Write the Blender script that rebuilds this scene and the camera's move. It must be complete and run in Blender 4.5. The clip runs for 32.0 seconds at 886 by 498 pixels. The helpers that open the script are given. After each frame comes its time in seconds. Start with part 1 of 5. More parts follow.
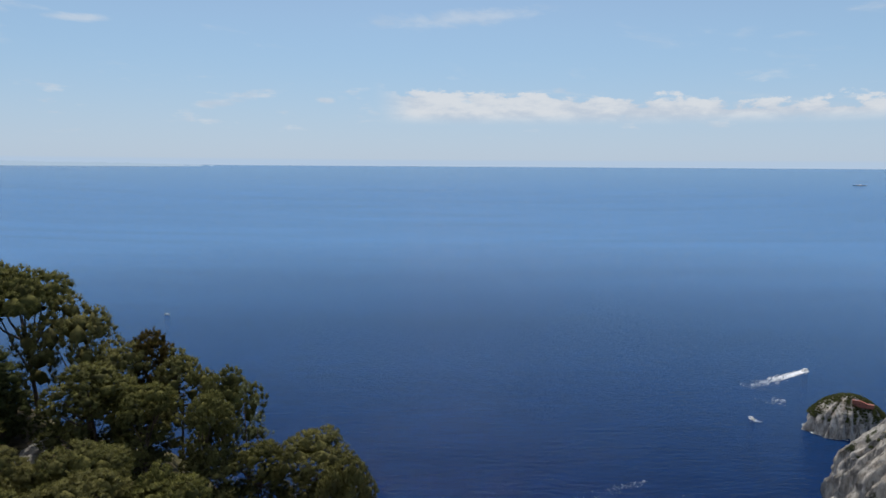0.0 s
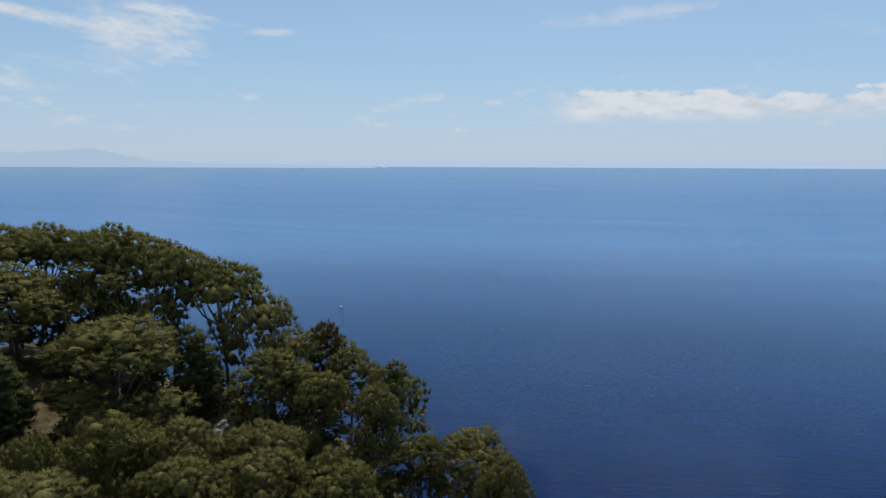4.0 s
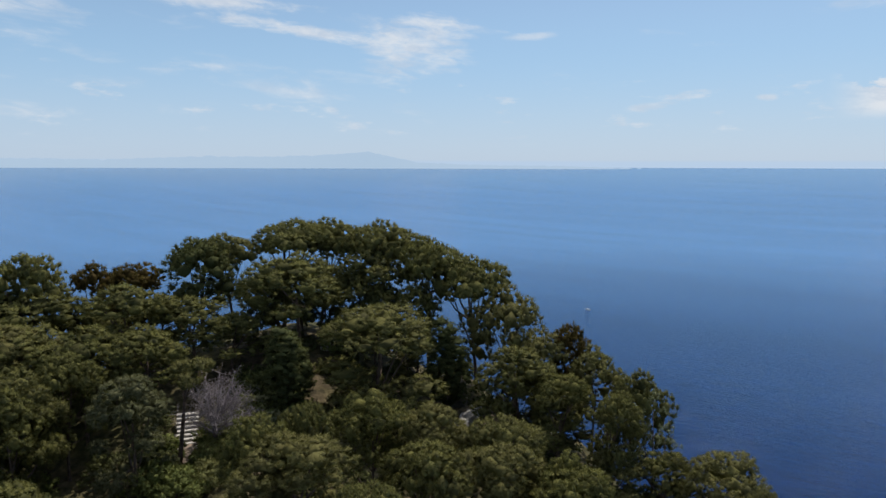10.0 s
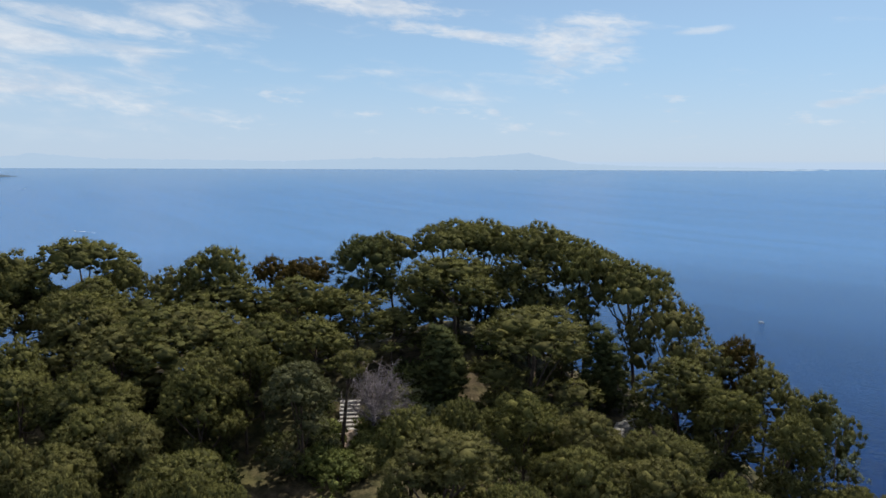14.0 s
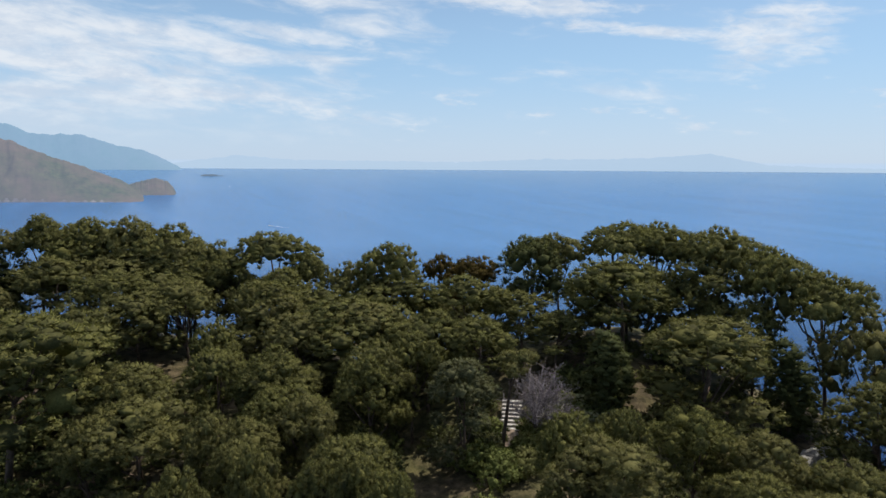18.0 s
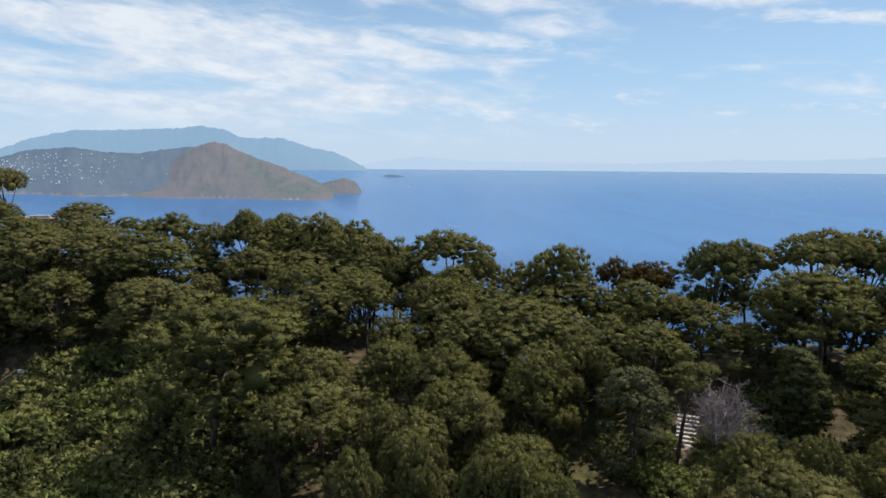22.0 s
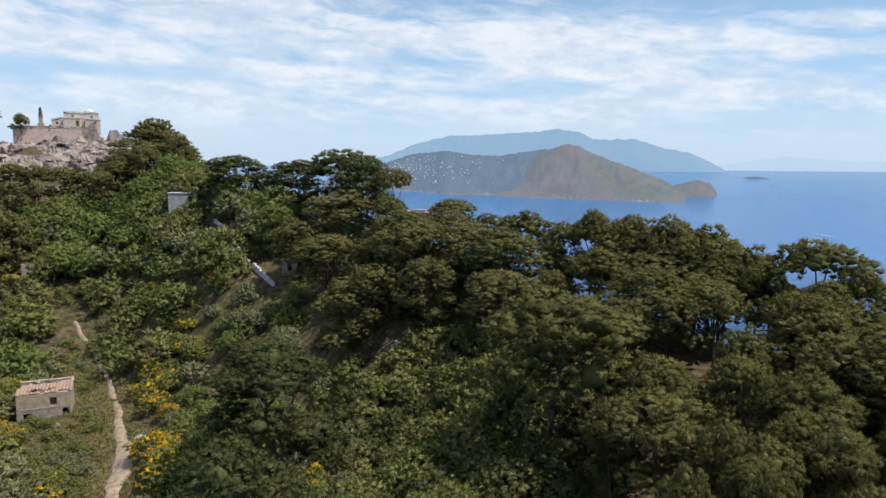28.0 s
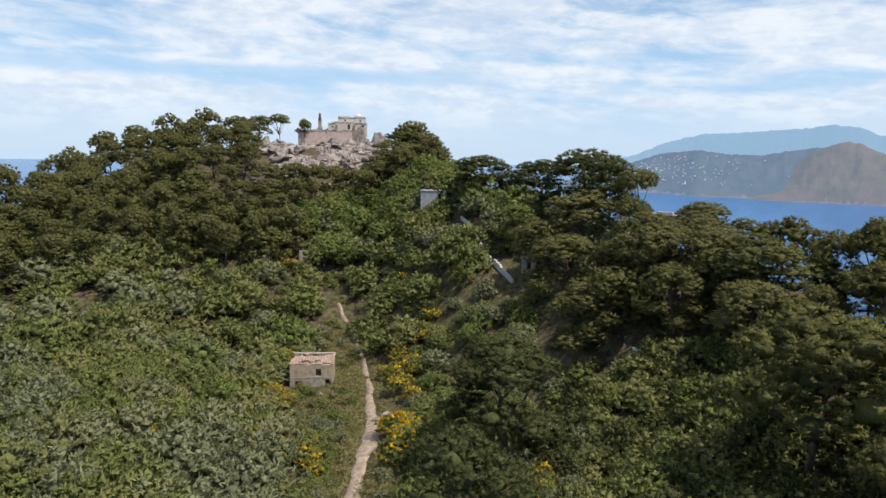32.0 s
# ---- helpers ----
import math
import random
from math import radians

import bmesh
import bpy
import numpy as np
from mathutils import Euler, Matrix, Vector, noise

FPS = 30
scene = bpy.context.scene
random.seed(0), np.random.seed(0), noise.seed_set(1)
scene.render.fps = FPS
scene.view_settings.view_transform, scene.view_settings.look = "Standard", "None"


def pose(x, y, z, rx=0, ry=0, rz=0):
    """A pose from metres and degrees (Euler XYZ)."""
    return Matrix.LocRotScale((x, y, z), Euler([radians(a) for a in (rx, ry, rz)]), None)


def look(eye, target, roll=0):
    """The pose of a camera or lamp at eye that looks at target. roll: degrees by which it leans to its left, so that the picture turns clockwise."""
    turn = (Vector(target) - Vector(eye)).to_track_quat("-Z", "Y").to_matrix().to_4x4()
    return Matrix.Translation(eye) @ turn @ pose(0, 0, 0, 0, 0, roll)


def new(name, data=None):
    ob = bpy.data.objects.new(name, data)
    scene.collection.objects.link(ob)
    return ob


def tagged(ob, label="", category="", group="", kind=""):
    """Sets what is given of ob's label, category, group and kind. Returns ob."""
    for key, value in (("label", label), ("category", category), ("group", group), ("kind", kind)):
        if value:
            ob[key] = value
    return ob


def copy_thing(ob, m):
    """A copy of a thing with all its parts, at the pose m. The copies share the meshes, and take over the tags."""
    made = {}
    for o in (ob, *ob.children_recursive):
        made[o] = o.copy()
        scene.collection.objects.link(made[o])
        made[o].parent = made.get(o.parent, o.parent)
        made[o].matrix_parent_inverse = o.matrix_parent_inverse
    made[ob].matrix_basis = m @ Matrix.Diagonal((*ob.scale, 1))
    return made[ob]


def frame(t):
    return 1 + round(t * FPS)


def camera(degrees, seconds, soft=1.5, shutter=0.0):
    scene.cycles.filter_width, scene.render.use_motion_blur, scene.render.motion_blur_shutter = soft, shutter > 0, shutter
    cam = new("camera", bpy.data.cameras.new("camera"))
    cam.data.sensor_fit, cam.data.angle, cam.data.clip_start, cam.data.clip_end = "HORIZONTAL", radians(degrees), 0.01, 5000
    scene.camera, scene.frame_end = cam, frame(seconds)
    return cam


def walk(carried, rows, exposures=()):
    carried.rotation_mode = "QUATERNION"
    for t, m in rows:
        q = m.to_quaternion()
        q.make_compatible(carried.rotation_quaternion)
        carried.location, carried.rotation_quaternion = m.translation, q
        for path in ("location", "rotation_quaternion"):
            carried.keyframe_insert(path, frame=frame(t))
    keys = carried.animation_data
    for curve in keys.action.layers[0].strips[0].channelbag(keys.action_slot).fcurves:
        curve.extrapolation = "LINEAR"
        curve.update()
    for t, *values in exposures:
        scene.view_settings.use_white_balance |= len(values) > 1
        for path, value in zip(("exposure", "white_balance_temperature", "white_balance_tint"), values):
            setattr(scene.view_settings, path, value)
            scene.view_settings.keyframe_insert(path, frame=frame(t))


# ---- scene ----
EYE = 215.0                      # the eye's height above the sea
cam = camera(66.0, 32.0, soft=1.5, shutter=0.2)


def aim(x, y, z, yaw, pitch, roll):
    return pose(x, y, EYE + z, 0, 0, yaw) @ pose(0, 0, 0, 90 + pitch) @ pose(0, 0, 0, 0, 0, roll)


EXPOSURE = [(0, -0.1), (7, -0.02), (13, 0.08), (20, 0.2), (26, 0.28), (32, 0.34)]
SKY, SUN = 0.10, 3.9
HAZE, CLEAR = (4.7, 6.0, 7.7), (3.3, 5.5, 8.1)       # the pale air over the horizon and the clearer air above, in the sky's own units
CLOUD, CLOUD_SHADE = (7.4, 7.7, 8.1), (5.6, 6.3, 7.3)
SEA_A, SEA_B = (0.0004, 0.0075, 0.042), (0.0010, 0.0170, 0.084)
# paler blues: the haze over far water, mixed into its base colour
SEA_FAR_HAZE = (0.052, 0.150, 0.335)
SEA_RIM_HAZE = (0.10, 0.20, 0.35)

# seconds, metres from the start, yaw, pitch, roll
PATH = [
    (0.0, 0.00, 0.00, 0.00, 0.00, -6.92, 0.37),
    (1.0, -0.01, 0.07, 0.02, 3.34, -6.88, 0.33),
    (2.0, -0.02, 0.13, 0.03, 6.72, -6.87, 0.31),
    (3.0, -0.03, 0.18, 0.05, 10.22, -6.87, 0.28),
    (3.5, -0.03, 0.20, 0.06, 11.99, -6.87, 0.27),
    (5.5, -0.03, 0.27, 0.09, 19.19, -6.88, 0.23),
    (6.0, -0.03, 0.29, 0.10, 21.05, -6.88, 0.22),
    (7.0, -0.02, 0.31, 0.11, 24.66, -6.88, 0.20),
    (8.0, -0.01, 0.33, 0.12, 27.97, -6.87, 0.19),
    (9.0, -0.01, 0.35, 0.13, 31.28, -6.86, 0.17),
    (10.0, 0.00, 0.37, 0.13, 34.61, -6.85, 0.17),
    (11.0, 0.01, 0.39, 0.13, 37.96, -6.83, 0.17),
    (12.0, 0.02, 0.40, 0.13, 41.28, -6.82, 0.18),
    (13.0, 0.02, 0.42, 0.13, 44.59, -6.81, 0.19),
    (14.0, 0.02, 0.43, 0.13, 47.87, -6.79, 0.22),
    (14.5, 0.02, 0.44, 0.13, 49.62, -6.79, 0.23),
    (16.5, 0.02, 0.48, 0.11, 56.69, -6.77, 0.31),
    (17.0, 0.02, 0.49, 0.10, 58.52, -6.77, 0.33),
    (18.0, 0.01, 0.51, 0.09, 61.98, -6.76, 0.37),
    (19.0, -0.00, 0.53, 0.07, 65.55, -6.76, 0.42),
    (20.0, -0.02, 0.55, 0.06, 69.15, -6.76, 0.46),
    (21.0, -0.04, 0.56, 0.04, 72.76, -6.76, 0.49),
    (22.0, -0.07, 0.58, 0.02, 76.50, -6.77, 0.52),
    (23.0, -0.10, 0.60, 0.00, 80.41, -6.78, 0.53),
    (24.0, -0.14, 0.61, -0.02, 84.89, -6.79, 0.54),
    (25.0, -0.18, 0.62, -0.04, 89.75, -6.81, 0.53),
    (25.5, -0.21, 0.62, -0.04, 92.23, -6.82, 0.53),
    (27.5, -0.32, 0.62, -0.08, 102.62, -6.89, 0.49),
    (28.0, -0.36, 0.62, -0.08, 105.14, -6.91, 0.48),
    (29.0, -0.43, 0.60, -0.09, 110.22, -6.97, 0.48),
    (30.0, -0.50, 0.57, -0.10, 115.30, -7.02, 0.50),
    (31.0, -0.59, 0.54, -0.10, 120.34, -7.08, 0.56),
    (32.0, -0.68, 0.48, -0.09, 125.20, -7.13, 0.68),
]
walk(cam, [(t, aim(*row)) for t, *row in PATH], exposures=EXPOSURE)

# ---- world and sun ----
SUN_YAW, SUN_UP = 3.0, 60.0     # the sun's bearing (to the left of the first view) and height
world = bpy.data.worlds.new("world")
scene.world = world
world.use_nodes = True
wt = world.node_tree
wt.nodes.clear()


def wmath(op, a, b=None, c=None, clamp=False):
    n = wt.nodes.new("ShaderNodeMath")
    n.operation, n.use_clamp = op, clamp
    for i, v in enumerate((a, b, c)):
        if v is None:
            continue
        if isinstance(v, (int, float)):
            n.inputs[i].default_value = v
        else:
            wt.links.new(v, n.inputs[i])
    return n.outputs[0]


def wstep(v, lo, hi):
    n = wt.nodes.new("ShaderNodeMapRange")
    n.interpolation_type = "SMOOTHSTEP"
    wt.links.new(v, n.inputs["Value"])
    n.inputs["From Min"].default_value, n.inputs["From Max"].default_value = lo, hi
    return n.outputs["Result"]


def wnoise(vec, scale, detail, rough, distort=0.0):
    n = wt.nodes.new("ShaderNodeTexNoise")
    wt.links.new(vec, n.inputs["Vector"])
    n.inputs["Scale"].default_value, n.inputs["Detail"].default_value = scale, detail
    n.inputs["Roughness"].default_value, n.inputs["Distortion"].default_value = rough, distort
    return n.outputs["Fac"]


def wvec(x, y, z):
    n = wt.nodes.new("ShaderNodeCombineXYZ")
    for i, v in enumerate((x, y, z)):
        if isinstance(v, (int, float)):
            n.inputs[i].default_value = v
        else:
            wt.links.new(v, n.inputs[i])
    return n.outputs[0]


def wmix(fac, a, b):
    n = wt.nodes.new("ShaderNodeMix")
    n.data_type = "RGBA"
    n.inputs[0].default_value = 0
    wt.links.new(fac, n.inputs[0]) if not isinstance(fac, (int, float)) else None
    for i, v in ((6, a), (7, b)):
        if isinstance(v, tuple):
            n.inputs[i].default_value = (*v, 1)
        else:
            wt.links.new(v, n.inputs[i])
    return n.outputs[2]


sky = wt.nodes.new("ShaderNodeTexSky")
sky.sky_type, sky.sun_disc = "NISHITA", False
sky.sun_elevation, sky.sun_rotation = radians(SUN_UP), radians(-SUN_YAW)
sky.altitude, sky.air_density, sky.dust_density, sky.ozone_density = 200, 1.0, 0.6, 2.0
coords = wt.nodes.new("ShaderNodeTexCoord")
split = wt.nodes.new("ShaderNodeSeparateXYZ")
wt.links.new(coords.outputs["Generated"], split.inputs[0])
sx, sy, sz = split.outputs
bearing = wmath("MULTIPLY", wmath("ARCTAN2", wmath("MULTIPLY", sx, -1.0), sy), 57.2958)     # degrees, left of the first view
height = wmath("MULTIPLY", wmath("ARCSINE", sz), 57.2958)                                 # degrees above the horizon
over = wmath("ADD", wmath("MAXIMUM", sz, 0.0), 0.055)
plane = wvec(wmath("DIVIDE", sx, over), wmath("DIVIDE", sy, over), 0.0)
# thin high cloud in long bands that sink towards the south, thicker to the east
slant = wmath("SUBTRACT", height, wmath("MULTIPLY", bearing, 0.085))
bands = wvec(wmath("MULTIPLY", bearing, 0.050), wmath("MULTIPLY", slant, 0.30), 2.4)
fluff = wnoise(wvec(wmath("MULTIPLY", bearing, 0.16), wmath("MULTIPLY", slant, 0.55), 5.0), 1.0, 8, 0.60, 0.5)
grain = wnoise(wvec(wmath("MULTIPLY", bearing, 0.5), wmath("MULTIPLY", slant, 1.6), 1.0), 1.0, 6, 0.62, 0.6)
veil = wmath("ADD", wmath("MULTIPLY", wnoise(bands, 1.0, 6, 0.54, 0.35), 0.6), wmath("MULTIPLY", fluff, 0.4))
east = wmath("SUBTRACT", wmath("MULTIPLY", wstep(bearing, 60, 100), 0.15), wmath("MULTIPLY", wmath("SUBTRACT", 1.0, wstep(bearing, 20, 60)), 0.06))
veil = wmath("MULTIPLY", wstep(wmath("ADD", veil, east), 0.50, 0.70), wstep(height, 0.5, 6.0))
ragged = wmath("ADD", wmath("MULTIPLY", fluff, 0.6), wmath("MULTIPLY", grain, 0.4))


def streak(b0, h0, b1, h1, thick, strength, soft=0.30):
    """One torn band of high cloud from (bearing, height) to (bearing, height)."""
    u = wmath("DIVIDE", wmath("SUBTRACT", bearing, b0), b1 - b0)
    off = wmath("ABSOLUTE", wmath("SUBTRACT", height, wmath("ADD", wmath("MULTIPLY", u, h1 - h0), h0)))
    ends = wmath("MULTIPLY", wstep(u, -0.35, 0.35), wmath("SUBTRACT", 1.0, wstep(u, 0.65, 1.35)))
    near = wmath("MULTIPLY", wmath("SUBTRACT", 1.0, wstep(off, 0.0, thick * 1.25)), ends)
    torn = wstep(wmath("ADD", ragged, wmath("MULTIPLY", wmath("SUBTRACT", near, 1.0), 0.34)), 0.41 - soft * 0.5, 0.43 + soft * 0.5)
    return wmath("MULTIPLY", torn, wmath("MULTIPLY", wstep(near, 0.0, 0.4), strength))


STREAKS = [(46, 12.3, 63, 13.3, 1.3, 1.0), (39.5, 10.0, 53, 11.5, 0.8, 1.0), (68.5, 9.8, 80, 10.8, 1.2, 0.85), (32.5, 10.2, 41, 9.2, 3.8, 0.95), (69, 4.6, 81, 6.2, 1.1, 0.8),
           (25.5, 10.45, 30, 10.3, 0.4, 0.6), (69, 9.6, 83, 11.5, 1.0, 0.7), (66, 4.0, 103, 8.6, 1.5, 1.0), (77, 4.4, 104, 6.0, 1.0, 0.8), (92, 10.8, 121, 10.6, 2.2, 1.0)]
MORE = [(93, 9.3, 126, 12.3, 1.9, 0.95), (111, 4.6, 138, 5.1, 0.9, 0.8), (128, 9.2, 145, 11.2, 1.9, 0.95), (147, 8.6, 160, 8.0, 0.8, 0.8), (-8, 12.3, 6, 11.2, 1.0, 0.5), (15.8, 5.1, 20.2, 4.5, 0.5, 0.7), (8.8, 5.2, 10.4, 5.25, 0.4, 0.8)]
for line in STREAKS + MORE:
    veil = wmath("MAXIMUM", veil, streak(*line))
clear_band = wmath("MULTIPLY", wmath("SUBTRACT", 1.0, wstep(wmath("ABSOLUTE", wmath("SUBTRACT", height, 6.9)), 0.2, 0.9)), wstep(bearing, 116, 126))
veil = wmath("MULTIPLY", veil, wmath("SUBTRACT", 1.0, wmath("MULTIPLY", clear_band, 0.7)))
# a low bank of fair-weather cloud over the southern horizon
turn = wvec(wmath("MULTIPLY", bearing, 0.22), wmath("MULTIPLY", height, 0.55), 3.0)
puff = wnoise(turn, 1.5, 8, 0.6)
top = wmath("ADD", wmath("MULTIPLY", puff, 4.4), wmath("ADD", wmath("MULTIPLY", bearing, 0.035), 3.9))
bank = wmath("MULTIPLY", wstep(wmath("SUBTRACT", top, height), 0.0, 0.45), wstep(height, 3.2, 4.4))
bank = wmath("MULTIPLY", bank, wmath("SUBTRACT", 1.0, wstep(bearing, 2.0, 6.0)))
bank = wmath("MULTIPLY", bank, wstep(wnoise(turn, 0.8, 5, 0.6), 0.26, 0.44))
# scattered small puffs
crumb = wvec(wmath("MULTIPLY", bearing, 0.2), wmath("MULTIPLY", height, 0.7), 9.0)
crumbs = wmath("MULTIPLY", wstep(wnoise(crumb, 1.1, 7, 0.62), 0.57, 0.72), wmath("MULTIPLY", wstep(height, 1.5, 3.5), wmath("SUBTRACT", 1.0, wstep(height, 5.0, 9.0))))
clouds = wmath("MAXIMUM", wmath("MULTIPLY", veil, 0.85), wmath("MAXIMUM", wmath("MULTIPLY", bank, 0.9), wmath("MULTIPLY", crumbs, 0.55)))
clouds = wmath("MULTIPLY", clouds, 1.0, clamp=True)
hazy = wmath("SUBTRACT", 1.0, wmath("MULTIPLY", wstep(height, 0.0, 22.0), 1.0))
air = wmix(wmath("MAXIMUM", wmath("MULTIPLY", hazy, 0.85), wmath("SUBTRACT", 1.0, wstep(height, 0.3, 1.5))), sky.outputs[0], wmix(wstep(height, 0.0, 10.0), HAZE, CLEAR))
lit = wmix(wstep(puff, 0.35, 0.62), CLOUD_SHADE, CLOUD)
clouds = wmath("MAXIMUM", clouds, wmath("MULTIPLY", wstep(height, 36.0, 58.0), wmath("ADD", 0.35, wmath("MULTIPLY", fluff, 0.7)), clamp=True))       # thin cloud added overhead, out of view, to soften the dark shadows
full = wmix(clouds, air, lit)
back = wt.nodes.new("ShaderNodeBackground")
wt.links.new(full, back.inputs["Color"])
back.inputs["Strength"].default_value = SKY
out = wt.nodes.new("ShaderNodeOutputWorld")
wt.links.new(back.outputs[0], out.inputs["Surface"])

sun_data = bpy.data.lights.new("sun", "SUN")
sun_data.energy, sun_data.angle, sun_data.color = SUN, radians(0.6), (1.0, 0.94, 0.84)
sun = new("sun", sun_data)
sb, se = radians(SUN_YAW), radians(SUN_UP)
sun.matrix_world = look((0, 0, 300), Vector((0, 0, 300)) - Vector((-math.sin(sb) * math.cos(se), math.cos(sb) * math.cos(se), math.sin(se))))

# ---- materials ----


class Mat:
    """A node material, built step by step."""

    def __init__(self, name):
        self.m = bpy.data.materials.new(name)
        self.m.use_nodes = True
        self.t = self.m.node_tree
        self.bsdf = self.t.nodes["Principled BSDF"]
        self.coord = self.t.nodes.new("ShaderNodeTexCoord")
        self.geo = self.t.nodes.new("ShaderNodeNewGeometry")
        self.info = self.t.nodes.new("ShaderNodeObjectInfo")

    def put(self, sock, v):
        if isinstance(v, (int, float)):
            sock.default_value = v
        elif isinstance(v, tuple):
            sock.default_value = (*v, 1) if len(sock.default_value) == 4 and len(v) == 3 else v
        else:
            self.t.links.new(v, sock)

    def noise(self, scale, detail=4, rough=0.55, where="pos", stretch=None, distort=0.0):
        n = self.t.nodes.new("ShaderNodeTexNoise")
        vec = self.geo.outputs["Position"] if where == "pos" else self.coord.outputs["Object"]
        if stretch:
            mp = self.t.nodes.new("ShaderNodeMapping")
            self.t.links.new(vec, mp.inputs["Vector"])
            mp.inputs["Scale"].default_value = stretch
            vec = mp.outputs[0]
        self.t.links.new(vec, n.inputs["Vector"])
        n.inputs["Scale"].default_value, n.inputs["Detail"].default_value = scale, detail
        n.inputs["Roughness"].default_value, n.inputs["Distortion"].default_value = rough, distort
        return n.outputs["Fac"]

    def math(self, op, a, b=0.0):
        n = self.t.nodes.new("ShaderNodeMath")
        n.operation = op
        self.put(n.inputs[0], a)
        self.put(n.inputs[1], b)
        return n.outputs[0]

    def step(self, v, lo, hi):
        n = self.t.nodes.new("ShaderNodeMapRange")
        self.put(n.inputs["Value"], v)
        n.inputs["From Min"].default_value, n.inputs["From Max"].default_value = lo, hi
        return n.outputs["Result"]

    def mix(self, fac, a, b, blend="MIX"):
        n = self.t.nodes.new("ShaderNodeMix")
        n.data_type, n.blend_type = "RGBA", blend
        self.put(n.inputs[0], fac)
        self.put(n.inputs[6], a)
        self.put(n.inputs[7], b)
        return n.outputs[2]

    def bump(self, h, strength, dist):
        n = self.t.nodes.new("ShaderNodeBump")
        n.inputs["Strength"].default_value, n.inputs["Distance"].default_value = strength, dist
        self.t.links.new(h, n.inputs["Height"])
        self.t.links.new(n.outputs[0], self.bsdf.inputs["Normal"])

    def done(self, colour, rough=0.8, spec=0.3, metal=0.0):
        self.put(self.bsdf.inputs["Base Color"], colour)
        self.put(self.bsdf.inputs["Roughness"], rough)
        self.put(self.bsdf.inputs["Specular IOR Level"], spec)
        self.put(self.bsdf.inputs["Metallic"], metal)
        return self.m


def leafy(name, dark, light, dry, glow=0.35):
    """Foliage: each leaf and each plant a little different, light shining through."""
    k = Mat(name)
    tone = k.t.nodes.new("ShaderNodeAttribute")
    tone.attribute_name = "tone"
    own = k.math("FRACT", k.math("ADD", tone.outputs["Fac"], k.info.outputs["Random"]))
    c = k.mix(k.geo.outputs["Random Per Island"], dark, light)
    c = k.mix(k.step(k.noise(0.8, 3), 0.38, 0.68), c, k.mix(0.45, c, light))
    c = k.mix(k.step(k.noise(5.0, 3, 0.65), 0.40, 0.60), k.mix(0.35, c, (0.012, 0.014, 0.005)), c)
    c = k.mix(k.math("MULTIPLY", k.step(own, 0.45, 1.0), 0.5), c, dry)
    c = k.mix(k.math("MULTIPLY", k.step(k.math("FRACT", k.math("MULTIPLY", own, 7.3)), 0.0, 1.0), 0.35), c, k.mix(0.5, c, dark))
    k.done(c, 0.8, 0.05)
    k.bump(k.noise(8.0, 4, 0.65), 0.35, 0.10)
    tr = k.t.nodes.new("ShaderNodeBsdfTranslucent")
    k.put(tr.inputs["Color"], k.mix(0.25, c, (0.14, 0.17, 0.02)))
    mx = k.t.nodes.new("ShaderNodeMixShader")
    mx.inputs[0].default_value = glow
    k.t.links.new(k.bsdf.outputs[0], mx.inputs[1])
    k.t.links.new(tr.outputs[0], mx.inputs[2])
    k.t.links.new(mx.outputs[0], k.t.nodes["Material Output"].inputs["Surface"])
    return k.m


PINE = leafy("pine_needles", (0.079, 0.079, 0.039), (0.223, 0.215, 0.070), (0.195, 0.172, 0.076), 0.38)
RUST = leafy("browned_needles", (0.045, 0.036, 0.012), (0.13, 0.085, 0.028), (0.15, 0.09, 0.03))
DARKPINE = leafy("cypress_needles", (0.050, 0.060, 0.028), (0.135, 0.146, 0.056), (0.12, 0.12, 0.05))
OLIVEPINE = leafy("grey_green_needles", (0.085, 0.088, 0.045), (0.190, 0.188, 0.100), (0.16, 0.15, 0.09), 0.34)
SHRUB = leafy("shrub_leaves", (0.098, 0.120, 0.042), (0.275, 0.300, 0.098), (0.300, 0.255, 0.115))
OLIVE = leafy("grey_green_leaves", (0.135, 0.147, 0.082), (0.325, 0.340, 0.190), (0.300, 0.280, 0.150))
FRESH = leafy("bright_leaves", (0.095, 0.125, 0.040), (0.245, 0.290, 0.088), (0.270, 0.265, 0.092))
BROOM = leafy("broom_flowers", (0.40, 0.26, 0.008), (0.75, 0.50, 0.02), (0.6, 0.34, 0.01), 0.2)
SWARD = leafy("green_grass", (0.13, 0.130, 0.052), (0.32, 0.290, 0.125), (0.26, 0.22, 0.10), 0.25)
GRASS = leafy("dry_grass", (0.10, 0.10, 0.03), (0.24, 0.21, 0.085), (0.27, 0.21, 0.1), 0.2)

k = Mat("bark")
BARK = k.done(k.mix(k.step(k.noise(6, 5, 0.6, "obj", (1, 1, 0.25)), 0.35, 0.7), (0.05, 0.035, 0.026), (0.17, 0.125, 0.095)), 0.9, 0.1)
k = Mat("dead_wood")
DEAD = k.done(k.mix(k.noise(4, 5, 0.6, "obj"), (0.14, 0.12, 0.125), (0.30, 0.26, 0.27)), 0.9, 0.1)

k = Mat("hill_soil")
g1 = k.step(k.noise(0.12, 6, 0.6), 0.38, 0.62)
g2 = k.step(k.noise(0.9, 5, 0.65), 0.4, 0.65)
soil = k.mix(g2, (0.05, 0.039, 0.026), (0.145, 0.11, 0.072))
green = k.mix(g2, (0.045, 0.046, 0.020), (0.13, 0.115, 0.05))
SOIL = k.done(k.mix(g1, green, soil), 0.95, 0.1)
k.bump(k.noise(2.2, 6, 0.6), 0.8, 0.25)

